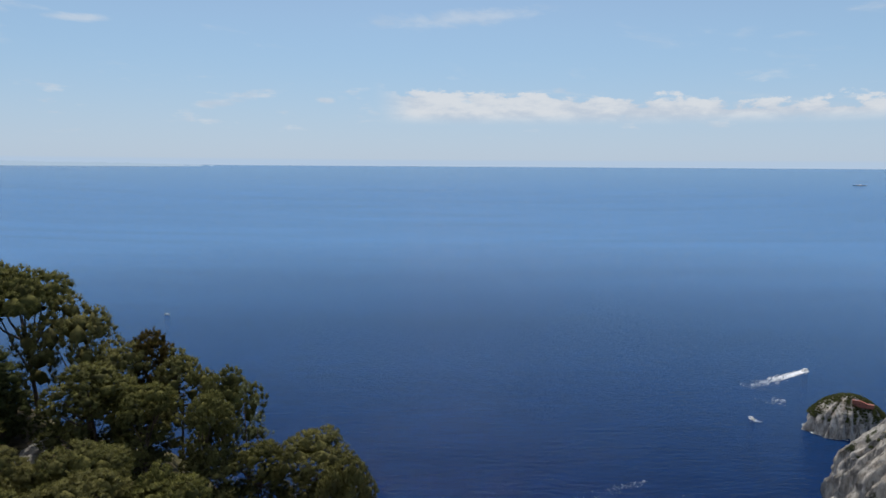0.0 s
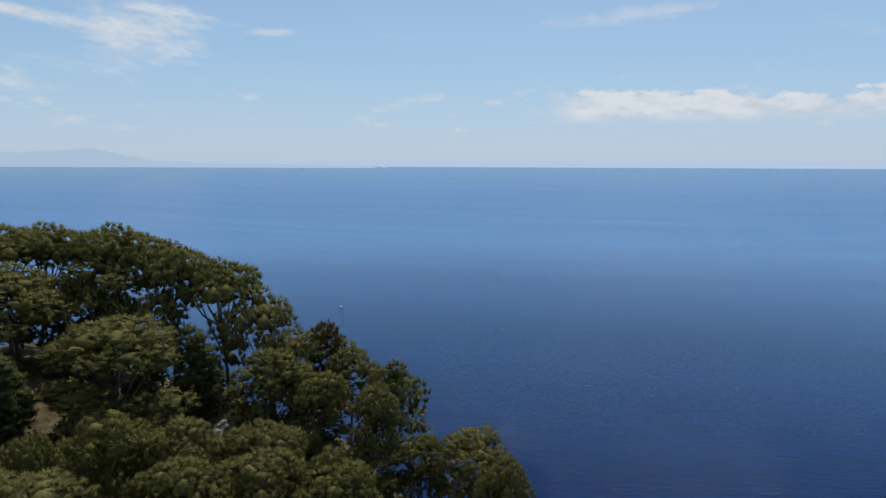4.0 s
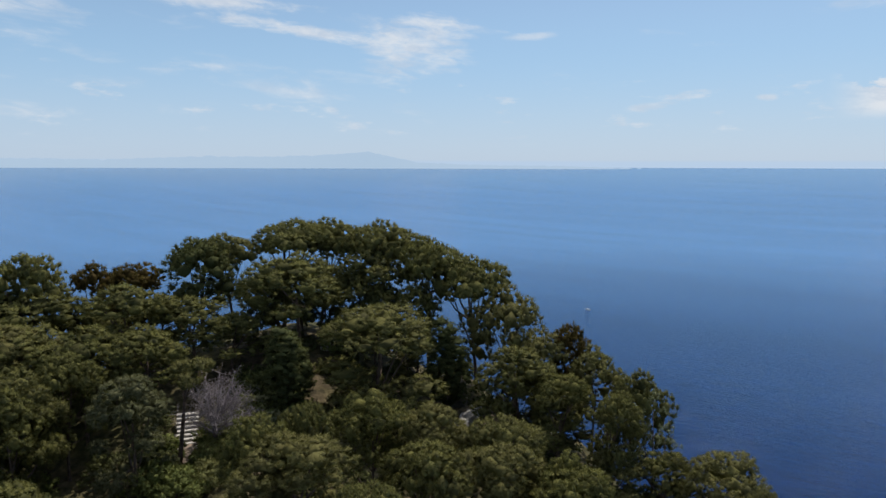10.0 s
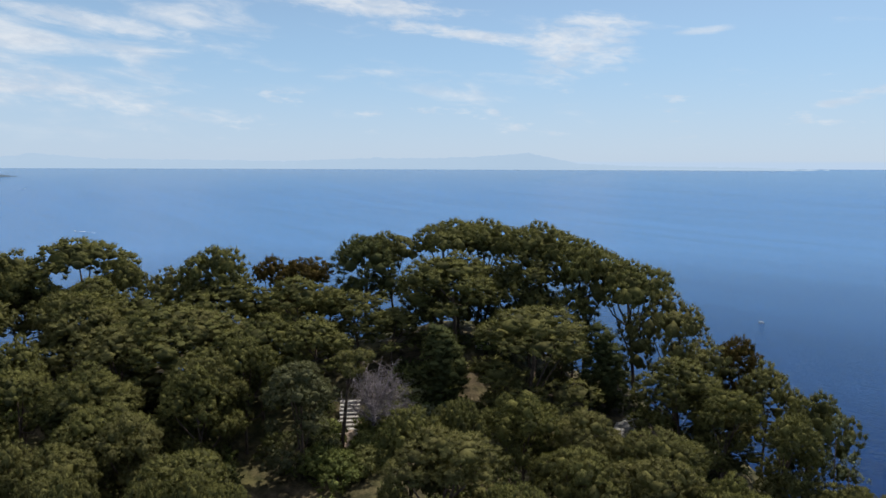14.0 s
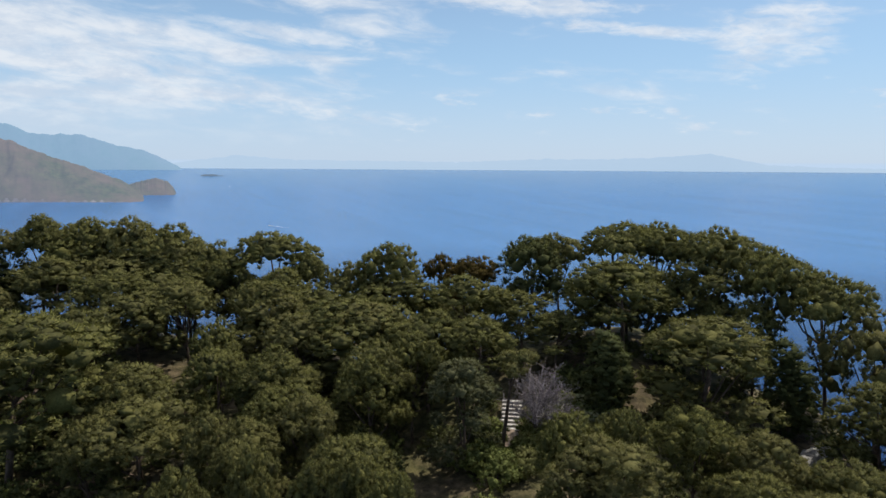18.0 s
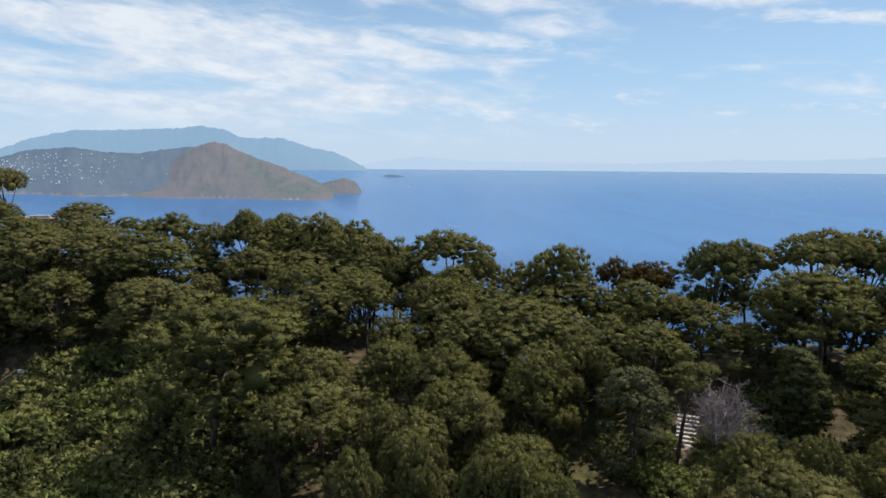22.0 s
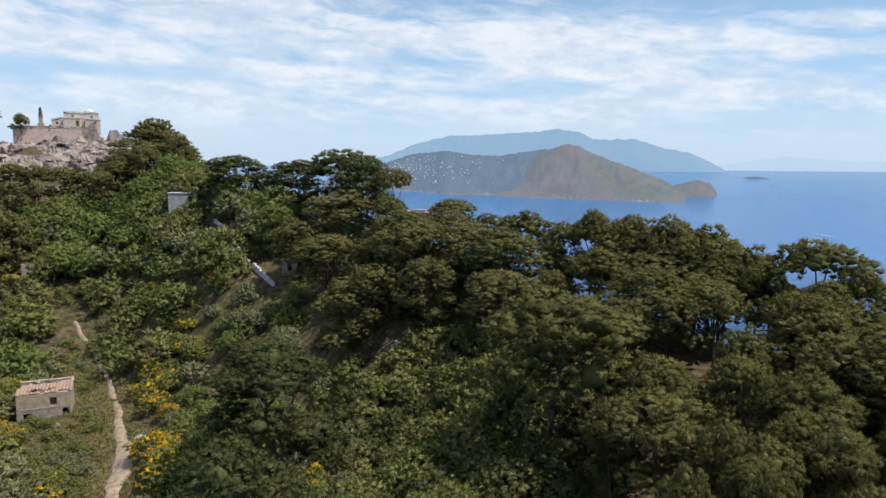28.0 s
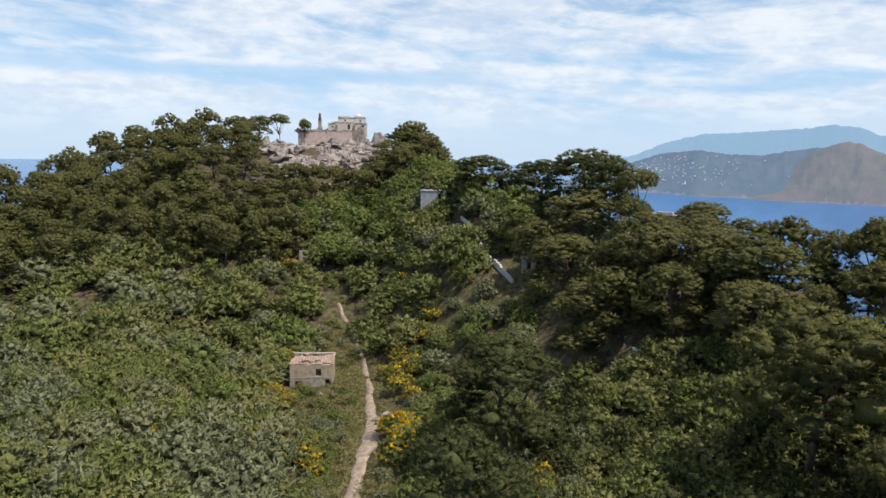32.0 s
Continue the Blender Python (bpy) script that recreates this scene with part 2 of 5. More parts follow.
k = Mat("limestone")
n1 = k.noise(0.05, 8, 0.68, "pos", (1, 1, 0.35), 0.4)
n2 = k.noise(0.30, 9, 0.72, "pos", (1, 1, 0.30))
n3 = k.noise(0.11, 7, 0.7, "pos", (1, 1, 0.8))
c = k.mix(k.step(n2, 0.36, 0.60), (0.12, 0.105, 0.095), (0.52, 0.49, 0.455))
c = k.mix(k.math("MULTIPLY", k.step(n1, 0.55, 0.68), 0.7), c, (0.36, 0.27, 0.20))
c = k.mix(k.step(n3, 0.56, 0.64), c, (0.045, 0.05, 0.022))
LIMESTONE = k.done(c, 0.9, 0.15)
k.bump(k.noise(0.35, 9, 0.72, "pos", (1, 1, 0.5)), 1.0, 1.6)

k = Mat("sea_water")
waves = k.noise(0.15, 5, 0.62, "pos", (0.5, 1.3, 1.0), 0.3)
# lighter and darker faces of the ripples, painted as two blues
ripple_tint = k.noise(0.055, 6, 0.72, "pos", (0.42, 1.35, 1.0), 0.5)
ripple = k.noise(0.9, 4, 0.6, "pos", (0.7, 1.2, 1.0))
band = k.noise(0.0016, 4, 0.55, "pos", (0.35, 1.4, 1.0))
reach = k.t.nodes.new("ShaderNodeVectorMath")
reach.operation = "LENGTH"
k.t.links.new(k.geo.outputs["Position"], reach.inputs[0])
# distance mask for the haze painted into the water's colour
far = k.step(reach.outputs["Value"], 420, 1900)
SEA = k.done(k.mix(far, k.mix(k.step(k.math("ADD", k.math("MULTIPLY", band, 0.45), k.math("MULTIPLY", ripple_tint, 0.55)), 0.38, 0.62), SEA_A, SEA_B), k.mix(k.step(reach.outputs["Value"], 3300, 4880), k.mix(k.step(k.noise(0.004, 5, 0.6, "pos", (0.25, 1.6, 1.0), 0.5), 0.35, 0.7), tuple(v * 0.90 for v in SEA_FAR_HAZE), tuple(v * 1.06 for v in SEA_FAR_HAZE)), SEA_RIM_HAZE)), 0.1, 0.07)
k.bsdf.inputs["IOR"].default_value = 1.33
k.put(k.bsdf.inputs["Roughness"], k.math("ADD", k.math("MULTIPLY", far, 0.08), 0.08))      # unseen wavelets spread the reflection
calm = k.math("SUBTRACT", 1.0, k.math("MULTIPLY", far, 0.8))
k.bump(k.math("MULTIPLY", k.math("ADD", waves, k.math("MULTIPLY", ripple, 0.28)), calm), 0.9, 1.6)



def plain(name, a, b, scale=3.0, rough=0.85, spec=0.2, relief=0.0, where="obj"):
    q = Mat(name)
    f = q.noise(scale, 6, 0.62, where)
    col = q.mix(q.step(f, 0.35, 0.68), a, b)
    col = q.mix(q.math("MULTIPLY", q.info.outputs["Random"], 0.25), col, tuple(v * 0.6 for v in b))
    m = q.done(col, rough, spec)
    if relief:
        q.bump(q.noise(scale * 2, 6, 0.65, where), 0.8, relief)
    return m


# ---- building helpers ----


def mesh_of(name, verts, faces, mat, smooth=False):
    me = bpy.data.meshes.new(name)
    me.from_pydata([tuple(v) for v in verts], [], [tuple(f) for f in faces])
    for m in (mat if isinstance(mat, (list, tuple)) else [mat]):
        me.materials.append(m)
    if smooth:
        me.shade_smooth()
    me.update()
    return me


def part(name, data, material, parent, label=""):
    """One mesh object under a thing or under a part. data: a bmesh or a mesh."""
    if isinstance(data, bmesh.types.BMesh):
        me = bpy.data.meshes.new(name)
        data.to_mesh(me)
        data.free()
        me.materials.append(material)
        data = me
    ob = new(name, data)
    if parent:
        ob.parent = parent
    return tagged(ob, label) if label else ob


def thing(name, m, label, category, group="", kind=""):
    ob = new(name)
    ob.empty_display_size = 0.3
    ob.matrix_world = m
    return tagged(ob, label, category, group, kind)


def box(bm, cx, cy, cz, sx, sy, sz, rz=0.0, bevel=0.0):
    """A box of full sizes sx, sy, sz round the centre."""
    made = bmesh.ops.create_cube(bm, size=1, matrix=pose(cx, cy, cz, 0, 0, rz) @ Matrix.Diagonal((sx, sy, sz, 1)))
    if bevel:
        bmesh.ops.bevel(bm, geom=list({e for v in made["verts"] for e in v.link_edges}), offset=bevel, segments=1, affect="EDGES")
    return bm


def tube(rings, sides=7):
    """Verts and faces of a tapered tube through (centre, radius) rings."""
    verts, faces = [], []
    for i, (c, r) in enumerate(rings):
        c = Vector(c)
        a = Vector(rings[min(i + 1, len(rings) - 1)][0]) - Vector(rings[max(i - 1, 0)][0])
        q = a.to_track_quat("Z", "Y")
        for s in range(sides):
            w = 2 * math.pi * s / sides
            verts.append(c + q @ Vector((r * math.cos(w), r * math.sin(w), 0)))
        if i:
            o = (i - 1) * sides
            for s in range(sides):
                e = (s + 1) % sides
                faces.append((o + s, o + e, o + sides + e, o + sides + s))
    faces.append(tuple(range(len(rings) * sides - sides, len(rings) * sides)))
    return verts, faces


def tubes(name, lines, mat, sides=6):
    V, F = [], []
    for rings in lines:
        v, f = tube(rings, sides)
        F += [tuple(i + len(V) for i in q) for q in f]
        V += v
    return mesh_of(name, V, F, mat, True)


ICO = bmesh.new()
bmesh.ops.create_icosphere(ICO, subdivisions=2, radius=1.0)
ICO2 = (np.array([v.co[:] for v in ICO.verts]), np.array([[v.index for v in f.verts] for f in ICO.faces]))
ICO.free()
ICO = bmesh.new()
bmesh.ops.create_icosphere(ICO, subdivisions=1, radius=1.0)
ICO1 = (np.array([v.co[:] for v in ICO.verts]), np.array([[v.index for v in f.verts] for f in ICO.faces]))
ICO.free()


OCTA = (np.array([(1, 0, 0), (-1, 0, 0), (0, 1, 0), (0, -1, 0), (0, 0, 1), (0, 0, -1)], dtype=float), np.array([(4, 0, 2), (4, 2, 1), (4, 1, 3), (4, 3, 0), (5, 2, 0), (5, 1, 2), (5, 3, 1), (5, 0, 3)]))
OUTWARD = {}


def outward(me, N):
    """Leaves are lit like the clump that they clothe: their normals lean outwards."""
    a = me.attributes.new("custom_normal", "FLOAT_VECTOR", "POINT")
    a.data.foreach_set("vector", N.astype(np.float32).ravel())
    OUTWARD[me.name] = N


def tufts(name, clumps, per, blade, width, mat, rng, up=0.25, blades=1, core=0.0, ball=ICO2, whole=0.0):
    """Foliage: clumps (x, y, z, radius, flatness), each a shell of pointed leaves round a lumpy heart."""
    C = np.array(clumps)
    n = len(C) * per
    idx = np.repeat(np.arange(len(C)), per)
    d = rng.normal(size=(n, 3))
    d[:, 2] += up
    d /= np.linalg.norm(d, axis=1)[:, None]
    lump = 1 + 0.16 * np.sin(d[:, 0] * 7 + idx * 1.7) * np.sin(d[:, 1] * 6 + idx) + 0.10 * np.sin(d[:, 2] * 9 + idx * 2.3)
    reach = C[idx, 3] * rng.uniform(0.62, 1.06, n) * lump
    p = C[idx, :3] + d * reach[:, None] * np.stack([np.ones(n), np.ones(n), C[idx, 4]], 1)
    V, N = [], []
    heart = C[:, :3].mean(axis=0) - np.array([0, 0, np.ptp(C[:, 2]) * 0.3])
    for _ in range(blades):
        w = rng.normal(size=(n, 3)) * 0.7 + d * 0.3
        w[:, 2] += 0.15
        w /= np.linalg.norm(w, axis=1)[:, None]
        s = np.cross(w, d + rng.normal(size=(n, 3)) * 0.3)
        s /= np.linalg.norm(s, axis=1)[:, None] + 1e-6
        ln = blade * rng.uniform(0.6, 1.25, n)[:, None]
        tri = np.stack([p - s * width * 0.5, p + s * width * 0.5, p + w * ln], 1)
        face = np.cross(tri[:, 1] - tri[:, 0], tri[:, 2] - tri[:, 0])
        turn = (face * d).sum(1) < 0
        tri[turn] = tri[turn][:, [1, 0, 2]]
        face[turn] *= -1
        face /= np.linalg.norm(face, axis=1)[:, None] + 1e-9
        e = p - heart
        e /= np.linalg.norm(e, axis=1)[:, None] + 1e-9
        q = d * (1 - whole) + e * whole + face * 0.5
        q /= np.linalg.norm(q, axis=1)[:, None]
        V.append(tri)
        N.append(np.repeat(q, 3, axis=0))
    V = np.concatenate(V).reshape(-1, 3)
    N = np.concatenate(N)
    T = np.arange(len(V))
    if core:                     # a rough, lumpy heart of close leaves in each clump
        bv, bf = ball
        for q in C:
            knob = bv * (core * q[3] * rng.uniform(0.6, 1.2, (len(bv), 1))) * np.array([1, 1, q[4]]) + q[:3]
            T = np.concatenate([T, (bf + len(V)).ravel()])
            V = np.concatenate([V, knob])
            e = knob - heart
            e /= np.linalg.norm(e, axis=1)[:, None] + 1e-9
            N = np.concatenate([N, bv * (1 - whole) + e * whole])
    me = bpy.data.meshes.new(name)
    me.vertices.add(len(V))
    me.vertices.foreach_set("co", V.ravel())
    f = len(T) // 3
    me.loops.add(len(T))
    me.loops.foreach_set("vertex_index", T)
    me.polygons.add(f)
    me.polygons.foreach_set("loop_start", np.arange(f) * 3)
    me.materials.append(mat)
    me.update(calc_edges=True)
    outward(me, N)
    return me


TRIS = {}


def triangles(me):
    if me.name not in TRIS:
        me.calc_loop_triangles()
        v = np.empty(len(me.vertices) * 3)
        me.vertices.foreach_get("co", v)
        f = np.empty(len(me.loop_triangles) * 3, dtype=np.int32)
        me.loop_triangles.foreach_get("vertices", f)
        TRIS[me.name] = (v.reshape(-1, 3), f.reshape(-1, 3))
    return TRIS[me.name]


def joined(name, items, label, category):
    """Many far plants as one mesh: items of (pattern, pose)."""
    mats, VV, FF, MM, NN, TT, n = [], [], [], [], [], [], 0
    for i, (kind, m) in enumerate(items):
        w = np.array(m)
        for o in kind.children:
            v, f = triangles(o.data)
            mat = o.data.materials[0]
            if mat not in mats:
                mats.append(mat)
            VV.append(v @ w[:3, :3].T + w[:3, 3])
            nv = OUTWARD.get(o.data.name)
            if nv is None:
                nv = v - np.array([0, 0, 1]) * v[:, 2:3]
            nv = nv @ np.linalg.inv(w[:3, :3])
            NN.append(nv / (np.linalg.norm(nv, axis=1)[:, None] + 1e-9))
            TT.append(np.full(len(v), i * 0.618 % 1.0, dtype=np.float32))
            FF.append(f + n)
            MM.append(np.full(len(f), mats.index(mat), dtype=np.int32))
            n += len(v)
    V, F, M = np.concatenate(VV), np.concatenate(FF), np.concatenate(MM)
    me = bpy.data.meshes.new(name)
    me.vertices.add(len(V))
    me.vertices.foreach_set("co", V.ravel())
    me.loops.add(len(F) * 3)
    me.loops.foreach_set("vertex_index", F.ravel())
    me.polygons.add(len(F))
    me.polygons.foreach_set("loop_start", np.arange(len(F)) * 3)
    for q in mats:
        me.materials.append(q)
    me.polygons.foreach_set("material_index", M)
    me.update(calc_edges=True)
    outward(me, np.concatenate(NN))
    me.attributes.new("tone", "FLOAT", "POINT").data.foreach_set("value", np.concatenate(TT))
    return tagged(new(name, me), label, category, kind="stuff")


def at(b, r, z=0.0):
    """A place by its bearing (degrees to the left of the first view), distance and height above the sea."""
    a = radians(b)
    return Vector((-r * math.sin(a), r * math.cos(a), z))


# ---- the lie of the land ----
# bearing; distance and height (from the eye) of the hollow or shoulder; the same of the crest; fall behind it
LAND = np.array([
    (-180, 60, -36, 150, -30, 0.35), (-100, 50, -38, 90, -60, 0.8), (-60, 40, -40, 60, -62, 1.4), (-20, 40, -38, 50, -48, 1.5),
    (3, 38, -31, 46, -36, 1.5), (14, 40, -29, 56, -31, 1.4), (25, 40, -28, 66, -26, 1.3), (34, 40, -27, 72, -22, 1.2),
    (45, 40, -26, 78, -18, 1.1), (56, 40, -25, 78, -20, 1.0), (68, 42, -26, 76, -22, 1.0), (77, 44, -27, 84, -21, 1.0),
    (93, 50, -28, 95, -19, 1.0), (107, 62, -29, 112, -12, 0.9), (120, 80, -31, 150, -9, 0.8),
    (134, 105, -35, 236, 5, 0.7), (145, 110, -34, 225, 4, 0.5), (157, 105, -33, 215, -13, 0.4), (180, 60, -36, 150, -30, 0.35)])


def ground(x, y):
    """The ground's height above the sea."""
    r, b = math.hypot(x, y), math.degrees(math.atan2(-x, y))
    i = min(int(np.searchsorted(LAND[:, 0], b, "right")) - 1, len(LAND) - 2)
    f = (b - LAND[i, 0]) / (LAND[i + 1, 0] - LAND[i, 0])
    f = f * f * (3 - 2 * f)
    _, r1, z1, r2, z2, fall = LAND[i] * (1 - f) + LAND[i + 1] * f
    if r < r1:
        u = r / r1
        z = -32 + (z1 + 32) * u * u * (3 - 2 * u)
    elif r < r2:
        u = (r - r1) / (r2 - r1)
        z = z1 + (z2 - z1) * u * u * (3 - 2 * u)
    else:
        u = r - r2
        z = z2 - fall * u * u / (u + 12)
    p = Vector((x * 0.06, y * 0.06, 0))
    z += 1.1 * noise.noise(p) + 0.45 * noise.noise(p * 4.1)
    if r > r2 + 25:
        z += 5 * noise.noise(p * 0.5) * min(1, (r - r2 - 25) / 60)
    return max(EYE + z, -8.0)


def spot(b, r, sink=0.0):
    p = at(b, r)
    p.z = ground(p.x, p.y) - sink
    return p


def sea_level(r):
    """The sea lies flat; its far rim is drawn in, so that it meets the horizon within reach."""
    if r < 1500:
        return 0.0
    u = (r - 1500) / 3400
    return EYE - r * EYE / (1500 + 3400 * u / (1 - 0.997 * u))


V, F = [], []
radii = [0, 8, 16, 24, 30, 35, 40, 45, 50, 55, 60, 65, 70, 75, 80, 86, 92, 98, 104, 110, 117, 124, 132, 140, 150, 160, 170, 180, 190, 200, 210, 218, 226, 234, 242, 250, 260, 275, 295, 320, 350, 390, 440, 520]
for r in radii:
    for s in range(240):
        p = at(s * 1.5 - 180, max(r, 0.5))
        V.append((p.x, p.y, ground(p.x, p.y)))
for i in range(len(radii) - 1):
    for s in range(240):
        e = (s + 1) % 240
        F.append((i * 240 + s, i * 240 + e, i * 240 + 240 + e, i * 240 + 240 + s)[::-1])
F.append(tuple(range(240)))
land = tagged(new("ground", mesh_of("ground", V, F, SOIL, True)), "dry brown soil and low green scrub on a steep island hillside", "ground", kind="structure")

V, F = [], []
radii = [120, 200, 300, 400, 550, 750, 1000, 1300, 1500] + [1500 + 3390 * (i / 40) for i in range(1, 41)]
for r in radii:
    for s in range(180):
        V.append(at(s * 2.0, r, sea_level(r)))
for i in range(len(radii) - 1):
    for s in range(180):
        e = (s + 1) % 180
        F.append((i * 180 + s, i * 180 + e, i * 180 + 180 + e, i * 180 + 180 + s)[::-1])
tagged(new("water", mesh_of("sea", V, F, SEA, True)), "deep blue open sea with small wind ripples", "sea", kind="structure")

# ---- pines ----


def foliage(name, lobes, count, tuft, per, blade, width, mat, rng, up=0.35, flat=0.72, heart=0.54, lump=0.78, ball=ICO1):
    """Foliage: round lobes (x, y, z, radius, flatness), their free faces clothed in small tufts, each a lump with a fringe of fine leaves."""
    L = np.array(lobes, dtype=float)
    sq = np.stack([L[:, 3], L[:, 3], L[:, 3] * L[:, 4]], 1)
    share = np.maximum(6, (count * 2.4 * L[:, 3] ** 2 / (L[:, 3] ** 2).sum()).astype(int))
    pick = np.repeat(np.arange(len(L)), share)
    step = np.concatenate([np.arange(s) + 0.5 for s in share])
    z = 1 - 2 * step / share[pick]
    turn = step * 2.39996 + pick * 1.7
    flatr = np.sqrt(np.maximum(0, 1 - z * z))
    d = np.stack([flatr * np.cos(turn), flatr * np.sin(turn), z], 1) + rng.normal(size=(len(pick), 3)) * 0.12
    d[:, 2] += up * 0.3
    d /= np.linalg.norm(d, axis=1)[:, None]
    p = L[pick, :3] + d * sq[pick] * rng.uniform(0.84, 1.08, (len(pick), 1))
    deep = (((p[:, None] - L[None, :, :3]) / sq[None]) ** 2).sum(2)
    deep[np.arange(len(p)), pick] = 9
    keep = np.nonzero((deep.min(1) > 0.8) & (d[:, 2] > -0.6))[0]
    keep = rng.permutation(keep)[:count]
    p, d = p[keep], d[keep]
    n = len(p)
    size = tuft * rng.uniform(0.65, 1.35, n)
    squash = np.array([1, 1, flat])
    bv, bf = OCTA
    jit = rng.uniform(0.7, 1.25, (n, len(bv), 1))
    core = p[:, None] + bv[None] * jit * size[:, None, None] * lump * squash
    core_n = bv[None] * 0.7 + d[:, None] * 0.6
    V, N, T = [core.reshape(-1, 3)], [core_n.reshape(-1, 3)], [(bf[None] + (np.arange(n) * len(bv))[:, None, None]).reshape(-1)]
    o = n * len(bv)
    hv, hf = ball
    for q, s in zip(L, sq):
        V.append(q[:3] + hv * s * heart * rng.uniform(0.6, 1.3, (len(hv), 1)))
        N.append(hv)
        T.append((hf + o).ravel())
        o += len(hv)
    m = n * per
    at_p, at_d, at_s = np.repeat(p, per, 0), np.repeat(d, per, 0), np.repeat(size, per)
    f = rng.normal(size=(m, 3)) + at_d * 0.5
    f[:, 2] += 0.25
    f /= np.linalg.norm(f, axis=1)[:, None]
    root = at_p + f * (at_s * rng.uniform(0.6, 1.02, m))[:, None] * squash
    w = f * 0.55 + rng.normal(size=(m, 3)) * 0.5 + np.array([0, 0, 0.3])
    w /= np.linalg.norm(w, axis=1)[:, None]
    s = np.cross(w, f + rng.normal(size=(m, 3)) * 0.4)
    s /= np.linalg.norm(s, axis=1)[:, None] + 1e-6
    tri = np.stack([root - s * width * 0.5, root + s * width * 0.5, root + w * (blade * rng.uniform(0.6, 1.3, m))[:, None]], 1)
    face = np.cross(tri[:, 1] - tri[:, 0], tri[:, 2] - tri[:, 0])
    turn = (face * f).sum(1) < 0
    tri[turn] = tri[turn][:, [1, 0, 2]]
    face[turn] *= -1
    face /= np.linalg.norm(face, axis=1)[:, None] + 1e-9
    V.append(tri.reshape(-1, 3))
    N.append(np.repeat(f * 0.55 + at_d * 0.55 + face * 0.45, 3, axis=0))
    T.append(np.arange(m * 3) + o)
    V, N, T = np.concatenate(V), np.concatenate(N), np.concatenate(T)
    N /= np.linalg.norm(N, axis=1)[:, None] + 1e-9
    me = bpy.data.meshes.new(name)
    me.vertices.add(len(V))
    me.vertices.foreach_set("co", V.ravel())
    me.loops.add(len(T))
    me.loops.foreach_set("vertex_index", T)
    me.polygons.add(len(T) // 3)
    me.polygons.foreach_set("loop_start", np.arange(len(T) // 3) * 3)
    me.materials.append(mat)
    me.update(calc_edges=True)
    outward(me, N)
    return me


TALL = 11.0


def make_pine(seed, wide, needles, label, shape="dome", fine=1.0, group="pines on the hillside"):
    """A pine of 11 m: a leaning trunk that forks, limbs, and a crown of lobes. shape: dome, open (a thin high crown on bare limbs) or bushy (boughs far down)."""
    rng = np.random.default_rng(seed)
    tree = thing("pine_tree", Matrix.Identity(4), label, "tree", group)
    lean = rng.normal(size=2) * 0.05 * TALL
    base, fork = Vector((0, 0, -0.8)), Vector((lean[0], lean[1], TALL * 0.62))
    rings = []
    for i in range(7):
        u = i / 6
        p = base.lerp(fork, u) + Vector((math.sin(u * 3 + seed) * 0.25, math.cos(u * 2.3 + seed) * 0.25, 0)) * u
        rings.append((p, 0.020 * TALL * (1 - 0.6 * u) + (0.06 if i == 0 else 0)))
    part("trunk", tubes("trunk", [rings], BARK, 8), None, tree)
    drop, count, big, floor_ = {"dome": (0.30, 22, 0.40, 0.38), "open": (0.18, 20, 0.44, 0.62), "bushy": (0.40, 27, 0.40, 0.14)}[shape]
    ph = rng.uniform(0, 6.28, 3)
    upper = count if shape == "open" else int(count * 0.62)
    lobes = []
    for i in range(count):
        a = i * 2.39996 + rng.uniform(-0.4, 0.4)
        rim = 1 + 0.14 * math.sin(2 * a + ph[0]) + 0.12 * math.sin(3 * a + ph[1])
        q = math.sqrt((i + 0.25) / upper) * 0.76 if i < upper else rng.uniform(0.5, 0.86)
        s = wide * big * rng.uniform(0.72, 1.1) * (1 - 0.22 * q)
        f = rng.uniform(0.62, 0.9)
        z = TALL * (0.985 - drop * q ** 2.1 + rng.normal() * 0.022) if i < upper else TALL * rng.uniform(floor_ + 0.1, 0.985 - drop * 0.8)
        if shape == "bushy" and i >= upper:
            q *= 1.08 - 0.25 * abs(z / TALL - 0.45)
        lobes.append((lean[0] * 1.3 + math.cos(a) * q * rim * wide, lean[1] * 1.3 + math.sin(a) * q * rim * wide, z - s * f, s, f))
    n = {"dome": 430, "open": 340, "bushy": 520}[shape]
    part("crown", foliage("crown", lobes, int(n * fine), wide * 0.074 / fine ** 0.5, int(23 * fine), 0.23 / fine ** 0.5, 0.085 / fine ** 0.6, needles, rng), None, tree)
    order = sorted(lobes, key=lambda o: o[2])
    limbs = 9 if shape == "open" else 6
    for i in range(limbs):
        o = order[(i * len(order)) // limbs]
        tip = Vector(o[:3])
        root = Vector(rings[int(rng.uniform(0.62 if shape != "bushy" else 0.3, 1.0) * 6)][0])
        mid = root.lerp(tip, 0.5) + Vector((0, 0, -0.06 * TALL * rng.uniform(0, 1)))
        r0 = 0.0095 * TALL * rng.uniform(0.7, 1.2)
        part("limb", tubes("limb", [[(root, r0), (mid, r0 * 0.75), (root.lerp(tip, 0.8), r0 * 0.5), (tip, r0 * 0.2)]], BARK, 5), None, tree)
    return tree


